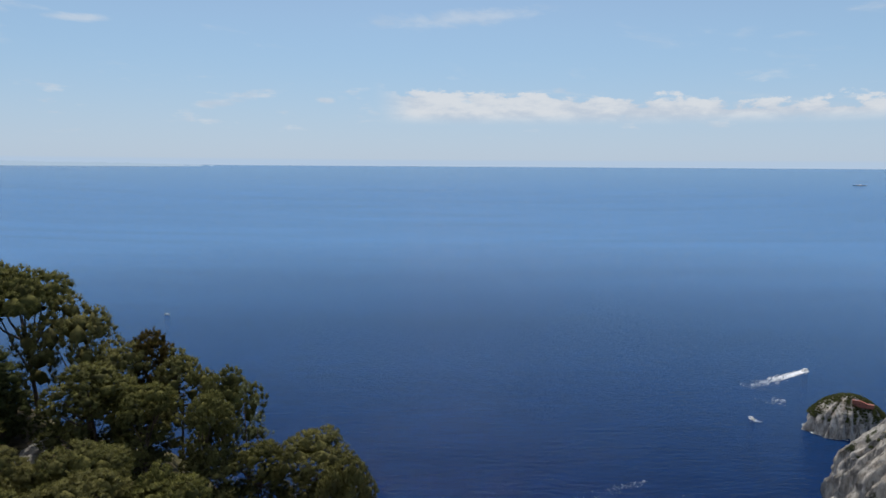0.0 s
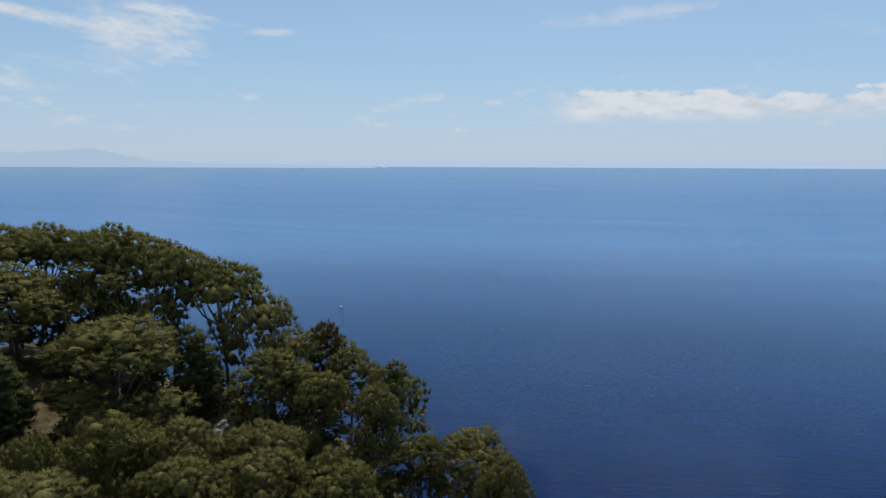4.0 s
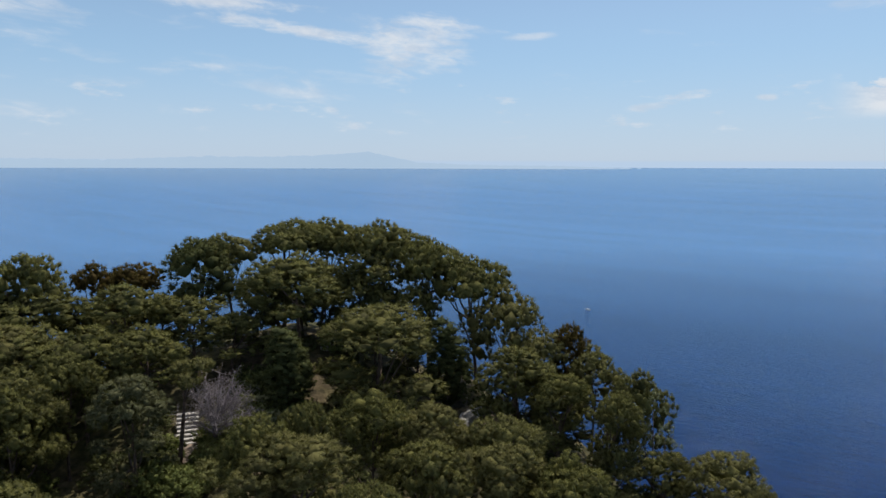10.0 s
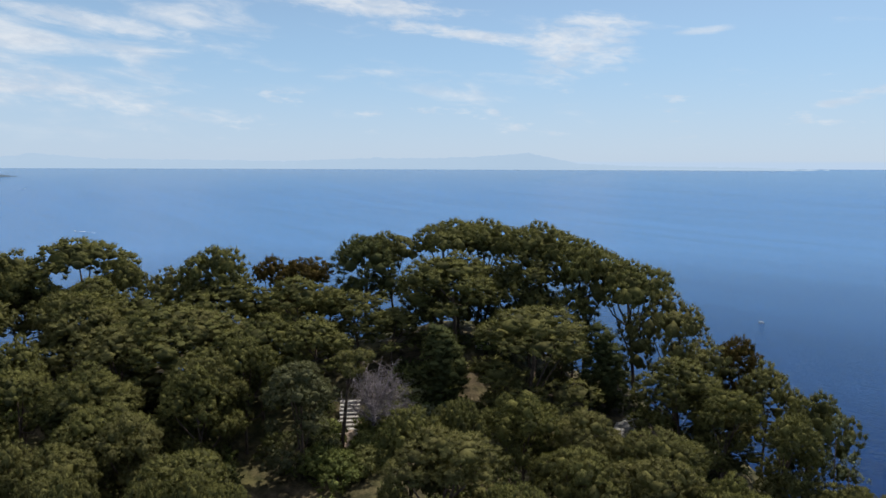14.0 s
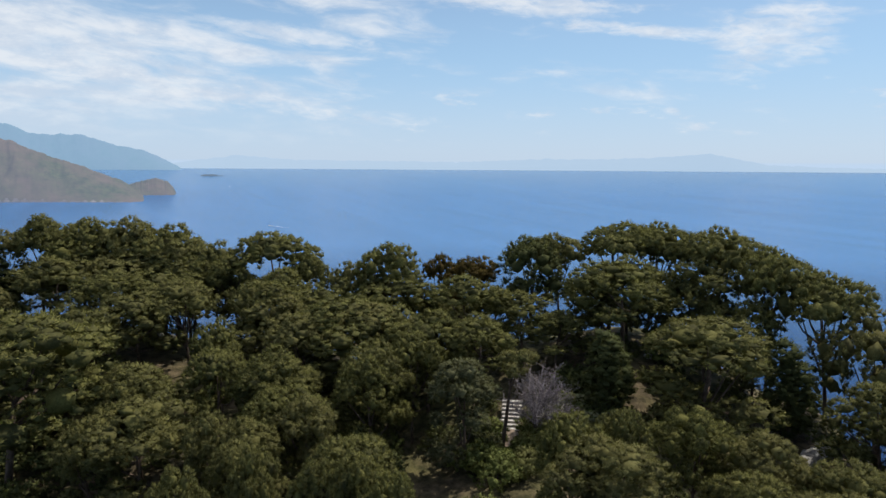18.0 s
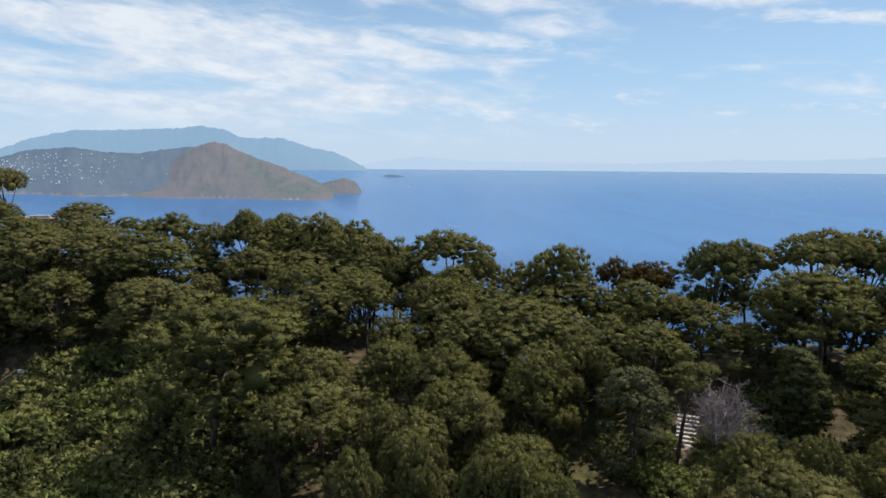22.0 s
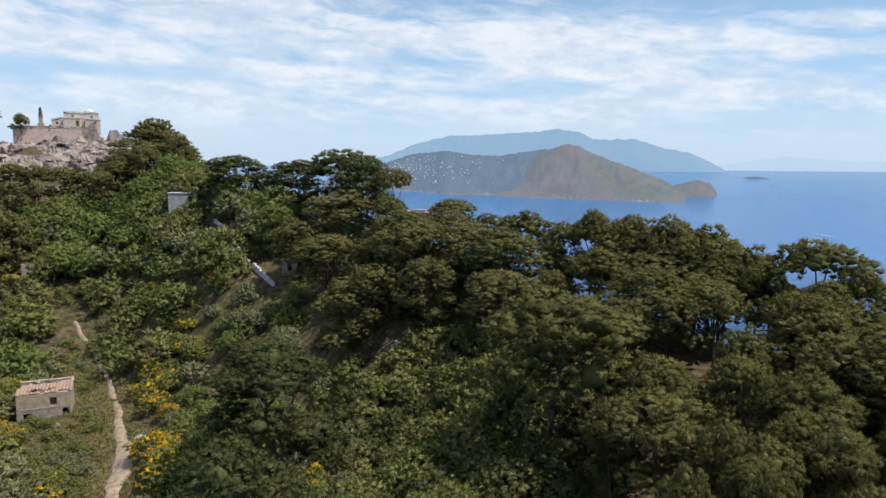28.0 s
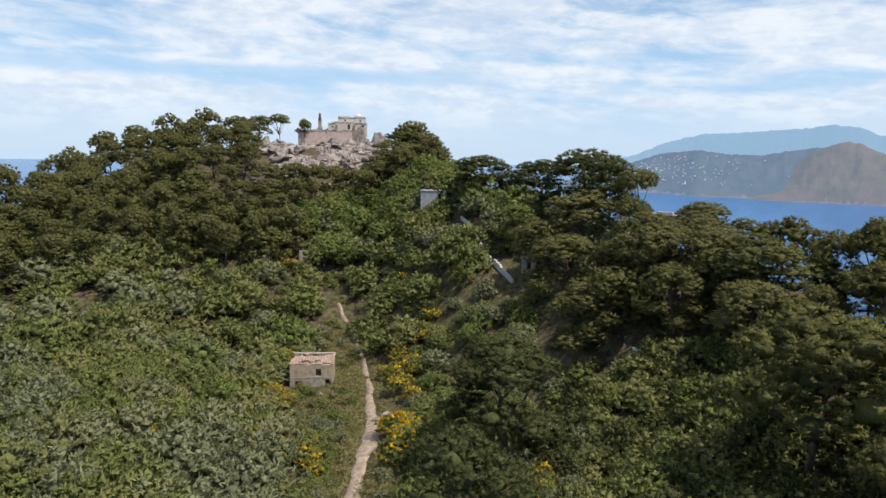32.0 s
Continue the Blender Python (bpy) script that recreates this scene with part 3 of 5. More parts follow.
def make_cypress():
    rng = np.random.default_rng(61)
    tree = thing("cypress_tree", Matrix.Identity(4), "narrow dark green cypress among the pines", "tree", "cypresses among the pines")
    part("trunk", tubes("trunk", [[((0, 0, -0.5), 0.16), ((0, 0, 5), 0.1), ((0, 0, 9), 0.03)]], BARK, 6), None, tree)
    lobes = [(rng.normal() * 0.2, rng.normal() * 0.2, 1.0 + i * 0.72, 1.15 * math.sin(0.45 + 2.4 * i / 13) + 0.12, 1.1) for i in range(14)]
    part("crown", foliage("crown", lobes, 170, 0.36, 42, 0.2, 0.08, DARKPINE, rng, flat=1.1, ball=ICO1), None, tree)
    return tree


def make_wisp():
    rng = np.random.default_rng(63)
    tree = thing("slender_tree", Matrix.Identity(4), "thin grey-green tree with sparse leaves on the cliff edge", "tree", "thin trees on the cliff edge")
    part("trunk", tubes("trunk", [[((0, 0, -0.5), 0.14), ((0.3, 0.1, 5), 0.09), ((0.5, 0.2, 9.5), 0.03)]], BARK, 6), None, tree)
    pts = [(rng.normal() * 1.0 + 0.4, rng.normal() * 1.0, rng.uniform(2.0, 10.4), rng.uniform(0.4, 0.8), 0.7) for _ in range(26)]
    for x, y, z, s, f in pts[:9]:
        part("limb", tubes("limb", [[((0.03 * z, 0.02 * z, z * 0.7), 0.05), ((x * 0.7, y * 0.7, z * 0.9), 0.03), ((x, y, z), 0.015)]], BARK, 4), None, tree)
    part("crown", foliage("crown", pts, 60, 0.22, 34, 0.22, 0.06, OLIVE, rng, heart=0.25, lump=0.35), None, tree)
    return tree


GREENLABEL, BUSHLABEL, OPENLABEL = "tall green pine with a leaning brown trunk, close among others", "bushy green pine with boughs almost down to the ground", "umbrella pine with a thin high crown on bare dark limbs"
NEAR = {"K": [make_pine(11 + i, w, PINE, GREENLABEL, fine=1.4) for i, w in enumerate((4.2, 4.9, 3.8, 4.5, 4.1))],
        "R": [make_pine(31 + i, w, PINE, BUSHLABEL, "bushy", fine=1.3) for i, w in enumerate((3.9, 4.4))],
        "D": [make_pine(37 + i, w, DARKPINE, "dense dark green pine above the shrubs", "bushy", fine=1.3) for i, w in enumerate((3.9, 4.4))]}
FAR = {"K": [make_pine(21 + i, w, PINE, GREENLABEL, fine=0.85) for i, w in enumerate((4.2, 4.9, 3.8, 4.5, 4.1))],
       "R": [make_pine(41 + i, w, PINE, BUSHLABEL, "bushy", fine=0.85) for i, w in enumerate((3.9, 4.4))],
       "U": [make_pine(81 + i, w, PINE, OPENLABEL, "open", fine=0.95) for i, w in enumerate((4.2, 4.8, 4.5))],
       "D": [make_pine(85 + i, w, DARKPINE, "dense dark green pine standing on the crest", "bushy", fine=0.9) for i, w in enumerate((3.9, 4.5))],
       "B": [make_pine(51, 3.9, RUST, "pine with browned needles among the green ones", fine=0.9)],
       "O": [make_pine(53, 3.9, OLIVEPINE, "rounded grey-green tree beside the stone steps", "bushy", fine=1.2)],
       "F": [make_pine(55, 4.0, FRESH, "bright green broad-leaved tree below the pines", "bushy", fine=0.8, group="broad-leaved trees below the pines")],
       "C": [make_cypress()], "W": [make_wisp()],
       "H": [make_pine(71 + i, w, PINE, "dark green umbrella pine on the rocky hilltop", s, fine=0.55, group="pines on the hilltop") for i, (w, s) in enumerate([(4.3, "dome"), (4.7, "bushy"), (4.0, "dome"), (4.5, "bushy")])]}
HALF = {"C": 1.35, "W": 1.6}
placed, wood = [], []


def clear(b, r, gap):
    p = at(b, r)
    return all((p.x - q[0]) ** 2 + (p.y - q[1]) ** 2 > (gap * 0.5 + q[2] * 0.5) ** 2 for q in placed)


def plant(kind, b, r, tall, half=None, alone=True):
    """A copy of a kind of tree at a place, so tall and with a crown so wide to each side."""
    p = spot(b, r)
    pool = NEAR[kind] if r < (72 if kind == "D" else 60) and kind in NEAR else FAR[kind]
    tree = random.choice(pool)
    tallness = tall / TALL
    wide = tallness if half is None else half / HALF.get(kind, 4.3)
    m = Matrix.Translation(p) @ pose(0, 0, 0, 0, 0, random.uniform(0, 360)) @ Matrix.Diagonal((wide, wide, tallness, 1))
    copy_thing(tree, m) if alone else wood.append((tree, m))
    placed.append((p.x, p.y, 7.0 * wide))


def height_for(b, r, top):
    return EYE + r * math.tan(radians(top)) - spot(b, r).z


# the pines one by one, stretch by stretch: kind, bearing, distance, the top's height in degrees over the eye's level, half the crown's width
GROVES = {
    "south spur": [
        ("K", 7.8, 50, -23.9, 1.8), ("K", 11.5, 55, -21.8, 3.3), ("W", 15.4, 56, -20.1, 1), ("K", 15.9, 57, -21.6, 2.8), ("W", 16.4, 57, -17.6, 1.1), ("K", 18.7, 60, -16.5, 2),
        ("K", 20.9, 56, -17.9, 2.4), ("K", 21.6, 64, -14.7, 2.3), ("K", 22.7, 43, -23.3, 3), ("B", 24, 66, -12.9, 2.1), ("K", 24.1, 43, -23.3, 2), ("K", 24.4, 56, -17.4, 2.8),
        ("K", 25.5, 64, -14, 2.3), ("K", 27.8, 60, -15, 3.2), ("K", 28.1, 68, -10.3, 2.9), ("K", 29.1, 46, -21, 2.8), ("K", 29.4, 44, -22.2, 3.2),
    ],
    "south crest": [
        ("U", 31.5, 71, -7.9, 3.6), ("C", 34, 64, -12.8, 1.5), ("K", 34.9, 42, -22.8, 2.7), ("K", 35.2, 48, -19.5, 2.8), ("U", 35.7, 72, -6.5, 3.2), ("K", 36.6, 70, -9.9, 2.5),
        ("K", 40.2, 47, -18.9, 2.8), ("K", 40.3, 36, -25.1, 2.2), ("R", 40.4, 60, -11.8, 5.1), ("U", 40.4, 76, -5, 3.4), ("K", 41, 74, -7.1, 3.7), ("U", 44.8, 78, -4.7, 3.4),
        ("K", 46.1, 46, -18.9, 1.9), ("K", 46.4, 70, -7.3, 4.4), ("C", 47.6, 60, -13.1, 1.5), ("U", 47.8, 78, -4.6, 4),
    ],
    "clearing": [
        ("K", 49, 39, -22.7, 3.8), ("K", 50.2, 43, -20.2, 2.3), ("U", 51.5, 78, -5.7, 2.9), ("K", 52.0, 67, -11.8, 3.6), ("D", 54.1, 78, -5.4, 3.9), ("K", 54.7, 69, -10.4, 3.3),
        ("K", 58.4, 64, -12.3, 3), ("B", 58.7, 78, -7.5, 3.3), ("O", 59.3, 53, -16.1, 3.1), ("K", 59.3, 69, -9.4, 3.9), ("B", 62.1, 77, -7.3, 2.3), ("K", 62.7, 62, -12.4, 3),
        ("K", 64.1, 58, -14, 2.6), ("K", 64.8, 74, -9.2, 4.7), ("K", 65.6, 76, -6.5, 3.4), ("K", 65.7, 37, -24.2, 1.9),
    ],
    "middle wood": [
        ("K", 67.3, 38, -23.4, 2.1), ("R", 67.7, 57, -14.6, 2.9), ("R", 67.9, 54, -16, 3), ("K", 68.4, 66, -11.5, 4.4), ("K", 68.7, 40, -22.4, 2.8), ("K", 69.3, 68, -10.7, 4.7),
        ("K", 69.6, 77, -8, 2.5), ("K", 71.1, 74, -9.6, 3.7), ("K", 71.9, 39, -23.7, 1.5), ("K", 72.5, 80, -7.5, 2.3), ("K", 73.2, 64, -12.6, 3.5), ("K", 73.7, 49, -19, 2.4),
        ("K", 74.5, 52, -17.9, 2.8),
    ],
    "strait wood": [
        ("K", 75.3, 78, -8.6, 3.6), ("R", 75.7, 58, -14.9, 3.4), ("K", 75.7, 56, -15.9, 3.5), ("K", 75.8, 74, -9.5, 3.4), ("K", 76, 70, -10.8, 3.2), ("K", 76.3, 84, -5.5, 4.8),
        ("K", 77, 75, -9.4, 2.9), ("K", 77, 42, -22.3, 1.7), ("K", 77.6, 44, -21.9, 2.4), ("K", 79.8, 83, -7.3, 3), ("K", 79.9, 66, -12.3, 2.1), ("K", 79.9, 47, -20.5, 2.8),
        ("K", 80.1, 85, -6.2, 2.9),
    ],
    "eastern wood": [
        ("K", 80.7, 50, -19.3, 2), ("K", 80.8, 60, -14.6, 2.5), ("K", 82, 85, -7.2, 4.2), ("K", 82.3, 87, -5.7, 3.3), ("U", 82.3, 76, -9, 3.3), ("K", 83.1, 88, -4.9, 3.6),
        ("K", 83.8, 42, -23, 1.8), ("K", 84.2, 82, -7.8, 4.2), ("K", 85.1, 90, -4.8, 3.7), ("K", 85.5, 54, -17.8, 4.5), ("K", 85.8, 88, -6.6, 4.8), ("K", 86, 58, -16.1, 3.1),
        ("K", 86.1, 75, -9.6, 3.8), ("K", 86.4, 60, -15.4, 3.2), ("K", 86.5, 91, -4.1, 3.4), ("K", 88.2, 80, -8.1, 4), ("K", 88.5, 93, -4.4, 4.3),
    ],
    "hollow rim": [
        ("K", 89.4, 94, -4.1, 3.3), ("K", 89.7, 54, -18.8, 2.1), ("K", 89.8, 73, -10.5, 2.8), ("K", 89.9, 92, -6.1, 4.7), ("K", 91.3, 86, -6.8, 4), ("K", 92, 95, -4.3, 3.6),
        ("K", 92.5, 95, -4, 3), ("K", 94.9, 96, -4.8, 3), ("C", 95.1, 94, -6.4, 1.7), ("K", 95.4, 62, -10.5, 6.0), ("K", 98.6, 101, -3.9, 3.4), ("K", 98.8, 90, -5.4, 4.3),
        ("K", 100, 80, -8.9, 4), ("K", 100.8, 105, -4.2, 3.1), ("D", 102, 88, -6.3, 3.4), ("C", 102.7, 89, -6.9, 1.5), ("K", 103.7, 92, -4.8, 4),
    ],
    "church hill foot": [
        ("K", 104.3, 110, -2.9, 3.9), ("R", 105.6, 86, -7.8, 3.5), ("K", 107.2, 93, -4.8, 4.1), ("K", 107.9, 96, -4.1, 4.2), ("U", 108.8, 114, -0.4, 2.9), ("R", 109.2, 106, -2.6, 2.6), ("R", 110.9, 89, -8.3, 3.6),
        ("D", 111, 121, 0.6, 4.2), ("R", 112.6, 90, -9.3, 4.8), ("K", 113.1, 114, -2.3, 5.5), ("D", 113.6, 131, 1.1, 5.9), ("R", 114.6, 105, -5.7, 4.4), ("D", 116.1, 142, 0.4, 5.4),
        ("K", 117, 114, -4.6, 3.7), ("F", 118.3, 126, -3.3, 3.2), ("D", 118.6, 68, -14.6, 5.6), ("D", 119.8, 146, -0.6, 3.1), ("D", 121.4, 148, 0.7, 6.8), ("D", 122, 46, -22.7, 4.4),
    ],
}
for grove in GROVES.values():
    for kind, b, r, top, half in grove:
        tall = max(4.5, height_for(b, r, top) * 1.03)
        plant(kind, b, r, tall, min(max(half * (1.08 if r < 60 else 1.2), 1.0), 0.60 * tall))
# lesser trees in the wood between
tries = 0
while tries < 2600:
    tries += 1
    b, r = random.uniform(5, 116), random.uniform(56, 106)
    crest = np.interp(b, LAND[:, 0], LAND[:, 3])
    if r > crest - 1 or (49.5 < b < 61.5 and r < 58) or (51.5 < b < 59.0 and r < 66) or (46.5 < b < 53.5 and 55 < r < 66) or (b > 97 and r < 86) or (b > 88 and r < 52) or b > 112:
        continue
    if (29.5 < b < 33.8 and r > 55) or (80.5 < b < 84.5 and 60 < r < 76) or (49.5 < b < 53.0 and r > 66):
        continue
    if clear(b, r, 3.9):
        plant("K", b, r, random.uniform(5.4, 7.4), random.uniform(2.5, 3.4))
for b, r, tall in ((37.6, 69, 6.0), (40.2, 72, 8.0), (42.2, 73, 8.5), (44.2, 74, 8.5), (46.2, 74, 8.5), (48.4, 74, 8.5), (50.2, 74, 7.5), (57.0, 73, 7.0), (61.0, 73, 6.5), (66.8, 74, 6.5), (73.5, 79, 6.0), (78.4, 81, 6.0), (20.0, 54, 6.0), (24.6, 59, 6.0), (28.2, 62, 6.0)):
    plant("R", b, r, tall, 2.7)                       # low bushy growth along the crest
# pines over the top of the church hill
HILLTOP = {
    "brow": [(127.6, 205, 3.6), (126.5, 200, 2.8), (128.5, 202, 2.7), (125.7, 194, 1.4), (129.3, 198, 1.3), (127.4, 192, 0.9), (126.2, 186, -0.4), (128.6, 186, -0.4), (125.2, 188, 0.2), (130.0, 186, -0.2), (131.0, 184, -0.4), (132.4, 180, -0.6), (134.0, 178, -0.2), (135.6, 177, -0.1), (137.2, 178, 0.0)],
    "west slope": [(139.6, 182, -0.2), (141.2, 200, 2.2), (140.8, 215, 3.2), (139.9, 222, 3.7), (141.6, 222, 3.6), (144.0, 220, 4.0), (146.6, 218, 3.5), (149.0, 215, 2.6), (151.2, 215, 2.1), (153.4, 212, 0.8), (154.6, 212, 0.2), (157.6, 210, -0.5), (160, 205, -0.9)],
}
for stretch in HILLTOP.values():
    for b, r, top in stretch:
        plant("H", b, r, min(max(6.5, height_for(b, r, top)), 15), 6.0 if b < 130 else 4.2)
for b, r, top, half in ((138.3, 226, 3.8, 3.4), (136.5, 231, 3.4, 1.9)):     # two small umbrella pines against the sky
    plant("U", b, r, max(4.5, height_for(b, r, top)), half)
tries = 0
while tries < 2500:
    tries += 1
    b, r = random.uniform(121, 161), random.uniform(146, 208)
    if r < 148 + 24 * abs(noise.noise(Vector((b * 0.15, 3, 0)))) or (129.4 < b < 140.3 and r > 178) or (b < 137 and r < 172):
        continue
    if clear(b, r, 4.6):
        plant("H", b, r, random.uniform(8.5, 11.5), random.uniform(3.2, 4.2), alone=False)
joined("pine_wood", wood, "dark green pine wood over the shoulder of the hill", "wood")
for pool in (*NEAR.values(), *FAR.values()):       # the patterns themselves are not part of the wood
    for tree in pool:
        for o in (*tree.children, tree):
            bpy.data.objects.remove(o)

# ---- far land and shipping ----


def far_r(dip):
    """The distance at which the sea lies dip degrees under the horizon."""
    true = EYE / math.tan(radians(dip))
    if true < 1500:
        return true
    w = (true - 1500) / 3400
    return 1500 + 3400 * w / (1 + 0.997 * w)


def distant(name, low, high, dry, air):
    """A far slope: the lit land, with the hazy air's light painted on as emission."""
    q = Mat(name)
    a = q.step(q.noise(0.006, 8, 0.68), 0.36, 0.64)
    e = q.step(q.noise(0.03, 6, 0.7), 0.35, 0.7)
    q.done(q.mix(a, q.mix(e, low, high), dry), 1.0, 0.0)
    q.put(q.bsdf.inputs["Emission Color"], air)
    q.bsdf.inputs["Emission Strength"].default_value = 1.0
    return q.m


# the last colour of each is haze, glowing from the slope itself
NEARCAPE = distant("haze_glow_cape", (0.016, 0.030, 0.014), (0.066, 0.078, 0.034), (0.090, 0.068, 0.050), (0.108, 0.128, 0.180))
FARRANGE = distant("haze_glow_range", (0.03, 0.05, 0.05), (0.05, 0.07, 0.07), (0.05, 0.06, 0.07), (0.20, 0.32, 0.46))
SHORE = distant("haze_glow_shore_rock", (0.12, 0.11, 0.10), (0.24, 0.22, 0.20), (0.08, 0.07, 0.06), (0.110, 0.128, 0.185))
PALE = distant("haze_glow_coast", (0.02, 0.02, 0.02), (0.03, 0.03, 0.03), (0.03, 0.03, 0.03), (0.40, 0.53, 0.68))


def far_hill(name, mat, crest, shore, depth, label, seed, rough=0.16):
    """Far land: crest and shore as (bearing, degrees over the horizon) along it."""
    cb, ce = zip(*crest)
    hb, he = zip(*shore)
    V, F, cols, rows = [], [], 220, 40
    for i in range(cols + 1):
        b = cb[0] + (cb[-1] - cb[0]) * i / cols
        r0 = far_r(-np.interp(b, hb, he)) - 2
        z0 = sea_level(r0) - 3
        r1 = r0 + depth
        wob = noise.fractal(Vector((b * 1.6, seed, 0)), 0.7, 2.2, 6) * 0.09
        z1 = max(z0, EYE + r1 * math.tan(radians(np.interp(b, cb, ce) + wob)))
        for j in range(rows + 1):
            u = (j / rows) ** 1.4
            r = r0 + depth * 1.5 * u
            w = min(1, u * 1.5)
            h = (w ** 0.8) * (1.0 if u < 0.667 else 1 - (u - 0.667) * 1.2)
            spur = noise.fractal(Vector((b * 0.55 + w * 0.9, w * 1.6, seed)), 0.8, 2.1, 5) - 0.35 * abs(noise.noise(Vector((b * 0.8 - w * 1.4, w * 1.1, seed + 5))))
            gully = spur * rough * 1.1 * math.sin(math.pi * min(1, w)) if 0 < w < 1 else 0
            h = max(0, h + gully * (0.6 if w > 0.1 else w * 6))
            V.append(at(b, r, z0 + (z1 - z0) * h))
            if i and j:
                k = i * (rows + 1) + j
                F.append((k - rows - 2, k - rows - 1, k, k - 1))
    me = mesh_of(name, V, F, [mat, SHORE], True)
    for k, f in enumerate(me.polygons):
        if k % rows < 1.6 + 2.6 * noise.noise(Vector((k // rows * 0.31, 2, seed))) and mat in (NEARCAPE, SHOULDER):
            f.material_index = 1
    return tagged(new(name, me), label, "coast", kind="structure")


SHOULDER = distant("haze_glow_shoulder", (0.014, 0.024, 0.018), (0.040, 0.05, 0.038), (0.052, 0.054, 0.046), (0.094, 0.142, 0.225))
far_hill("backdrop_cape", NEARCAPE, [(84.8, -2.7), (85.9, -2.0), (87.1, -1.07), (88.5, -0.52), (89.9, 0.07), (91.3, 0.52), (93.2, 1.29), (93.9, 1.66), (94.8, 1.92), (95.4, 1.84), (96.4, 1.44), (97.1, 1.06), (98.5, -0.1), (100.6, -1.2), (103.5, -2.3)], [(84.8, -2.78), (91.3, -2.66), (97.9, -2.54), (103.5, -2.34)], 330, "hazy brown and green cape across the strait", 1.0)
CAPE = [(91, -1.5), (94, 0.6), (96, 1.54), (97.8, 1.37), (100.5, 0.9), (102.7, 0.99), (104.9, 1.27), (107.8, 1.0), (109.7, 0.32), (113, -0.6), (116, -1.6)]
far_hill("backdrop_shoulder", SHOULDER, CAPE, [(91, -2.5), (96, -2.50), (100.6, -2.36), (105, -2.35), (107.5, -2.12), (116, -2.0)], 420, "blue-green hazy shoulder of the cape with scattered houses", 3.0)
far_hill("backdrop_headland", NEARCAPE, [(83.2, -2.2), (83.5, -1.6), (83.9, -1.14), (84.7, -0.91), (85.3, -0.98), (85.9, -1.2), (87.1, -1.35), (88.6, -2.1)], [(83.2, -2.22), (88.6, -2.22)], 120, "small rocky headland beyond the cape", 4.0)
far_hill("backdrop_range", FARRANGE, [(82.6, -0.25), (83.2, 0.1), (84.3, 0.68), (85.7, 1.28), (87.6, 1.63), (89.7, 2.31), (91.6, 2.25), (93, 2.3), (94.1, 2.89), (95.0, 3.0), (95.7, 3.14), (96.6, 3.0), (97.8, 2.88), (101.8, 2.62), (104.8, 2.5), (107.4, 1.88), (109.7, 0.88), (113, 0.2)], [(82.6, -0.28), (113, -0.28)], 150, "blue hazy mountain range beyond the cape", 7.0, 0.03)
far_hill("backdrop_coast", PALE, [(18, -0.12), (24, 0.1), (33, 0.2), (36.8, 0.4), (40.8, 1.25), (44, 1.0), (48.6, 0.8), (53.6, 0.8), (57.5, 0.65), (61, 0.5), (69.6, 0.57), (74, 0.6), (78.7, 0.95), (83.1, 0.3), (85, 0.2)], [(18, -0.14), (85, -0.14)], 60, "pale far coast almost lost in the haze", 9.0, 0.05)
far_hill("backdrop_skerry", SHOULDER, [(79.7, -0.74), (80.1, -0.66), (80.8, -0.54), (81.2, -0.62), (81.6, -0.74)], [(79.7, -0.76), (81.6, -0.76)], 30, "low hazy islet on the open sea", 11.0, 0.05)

CHALK = plain("chalky_plaster", (0.50, 0.48, 0.46), (0.74, 0.72, 0.69), 2.0)
# towns as pale flecks on the cape's shoulder
V, F = [], []
rng = np.random.default_rng(5)
cape_ob = bpy.data.objects["backdrop_shoulder"]
for i in range(420):
    k = (15 + int(rng.normal(146, 32)) % 190) * 41 + int(rng.integers(9, 28))
    p = Vector(cape_ob.data.vertices[k].co) + Vector(rng.normal(size=3) * 7)
    if math.degrees(math.atan2(-p.x, p.y)) < 97.5:
        continue
    s = rng.uniform(1.3, 3.4)
    o = len(V)
    d = Vector((p.x, p.y, 0)).normalized()
    e = Vector((-d.y, d.x, 0))
    for c in ((-1, -1), (1, -1), (1, 1), (-1, 1)):
        for h in (-3, s * 0.8):
            V.append(p + e * c[0] * s + d * c[1] * s - d * 6 + Vector((0, 0, h)))
    F += [tuple(o + v for v in q) for q in ((0, 2, 3, 1), (2, 4, 5, 3), (4, 6, 7, 5), (6, 0, 1, 7), (1, 3, 5, 7))]
# the house walls glow a little too, for the haze before them
tagged(new("far_town", mesh_of("far_town", V, F, distant("haze_glow_walls", (0.6, 0.6, 0.58), (0.8, 0.8, 0.78), (0.7, 0.64, 0.6), (0.12, 0.14, 0.18)))), "scattered pale houses on the hazy slope of the cape", "town", kind="stuff")

FOAM = plain("foam", (0.55, 0.6, 0.66), (0.85, 0.87, 0.9), 0.8, 0.7)
HULL = plain("white_gelcoat", (0.72, 0.73, 0.75), (0.82, 0.82, 0.82), 1.0, 0.35, 0.5)
DARK = plain("dark_glass", (0.015, 0.018, 0.022), (0.03, 0.035, 0.04), 2.0, 0.25, 0.5)
RUBBER = plain("grey_fittings", (0.10, 0.10, 0.11), (0.2, 0.2, 0.2), 2.0, 0.6)


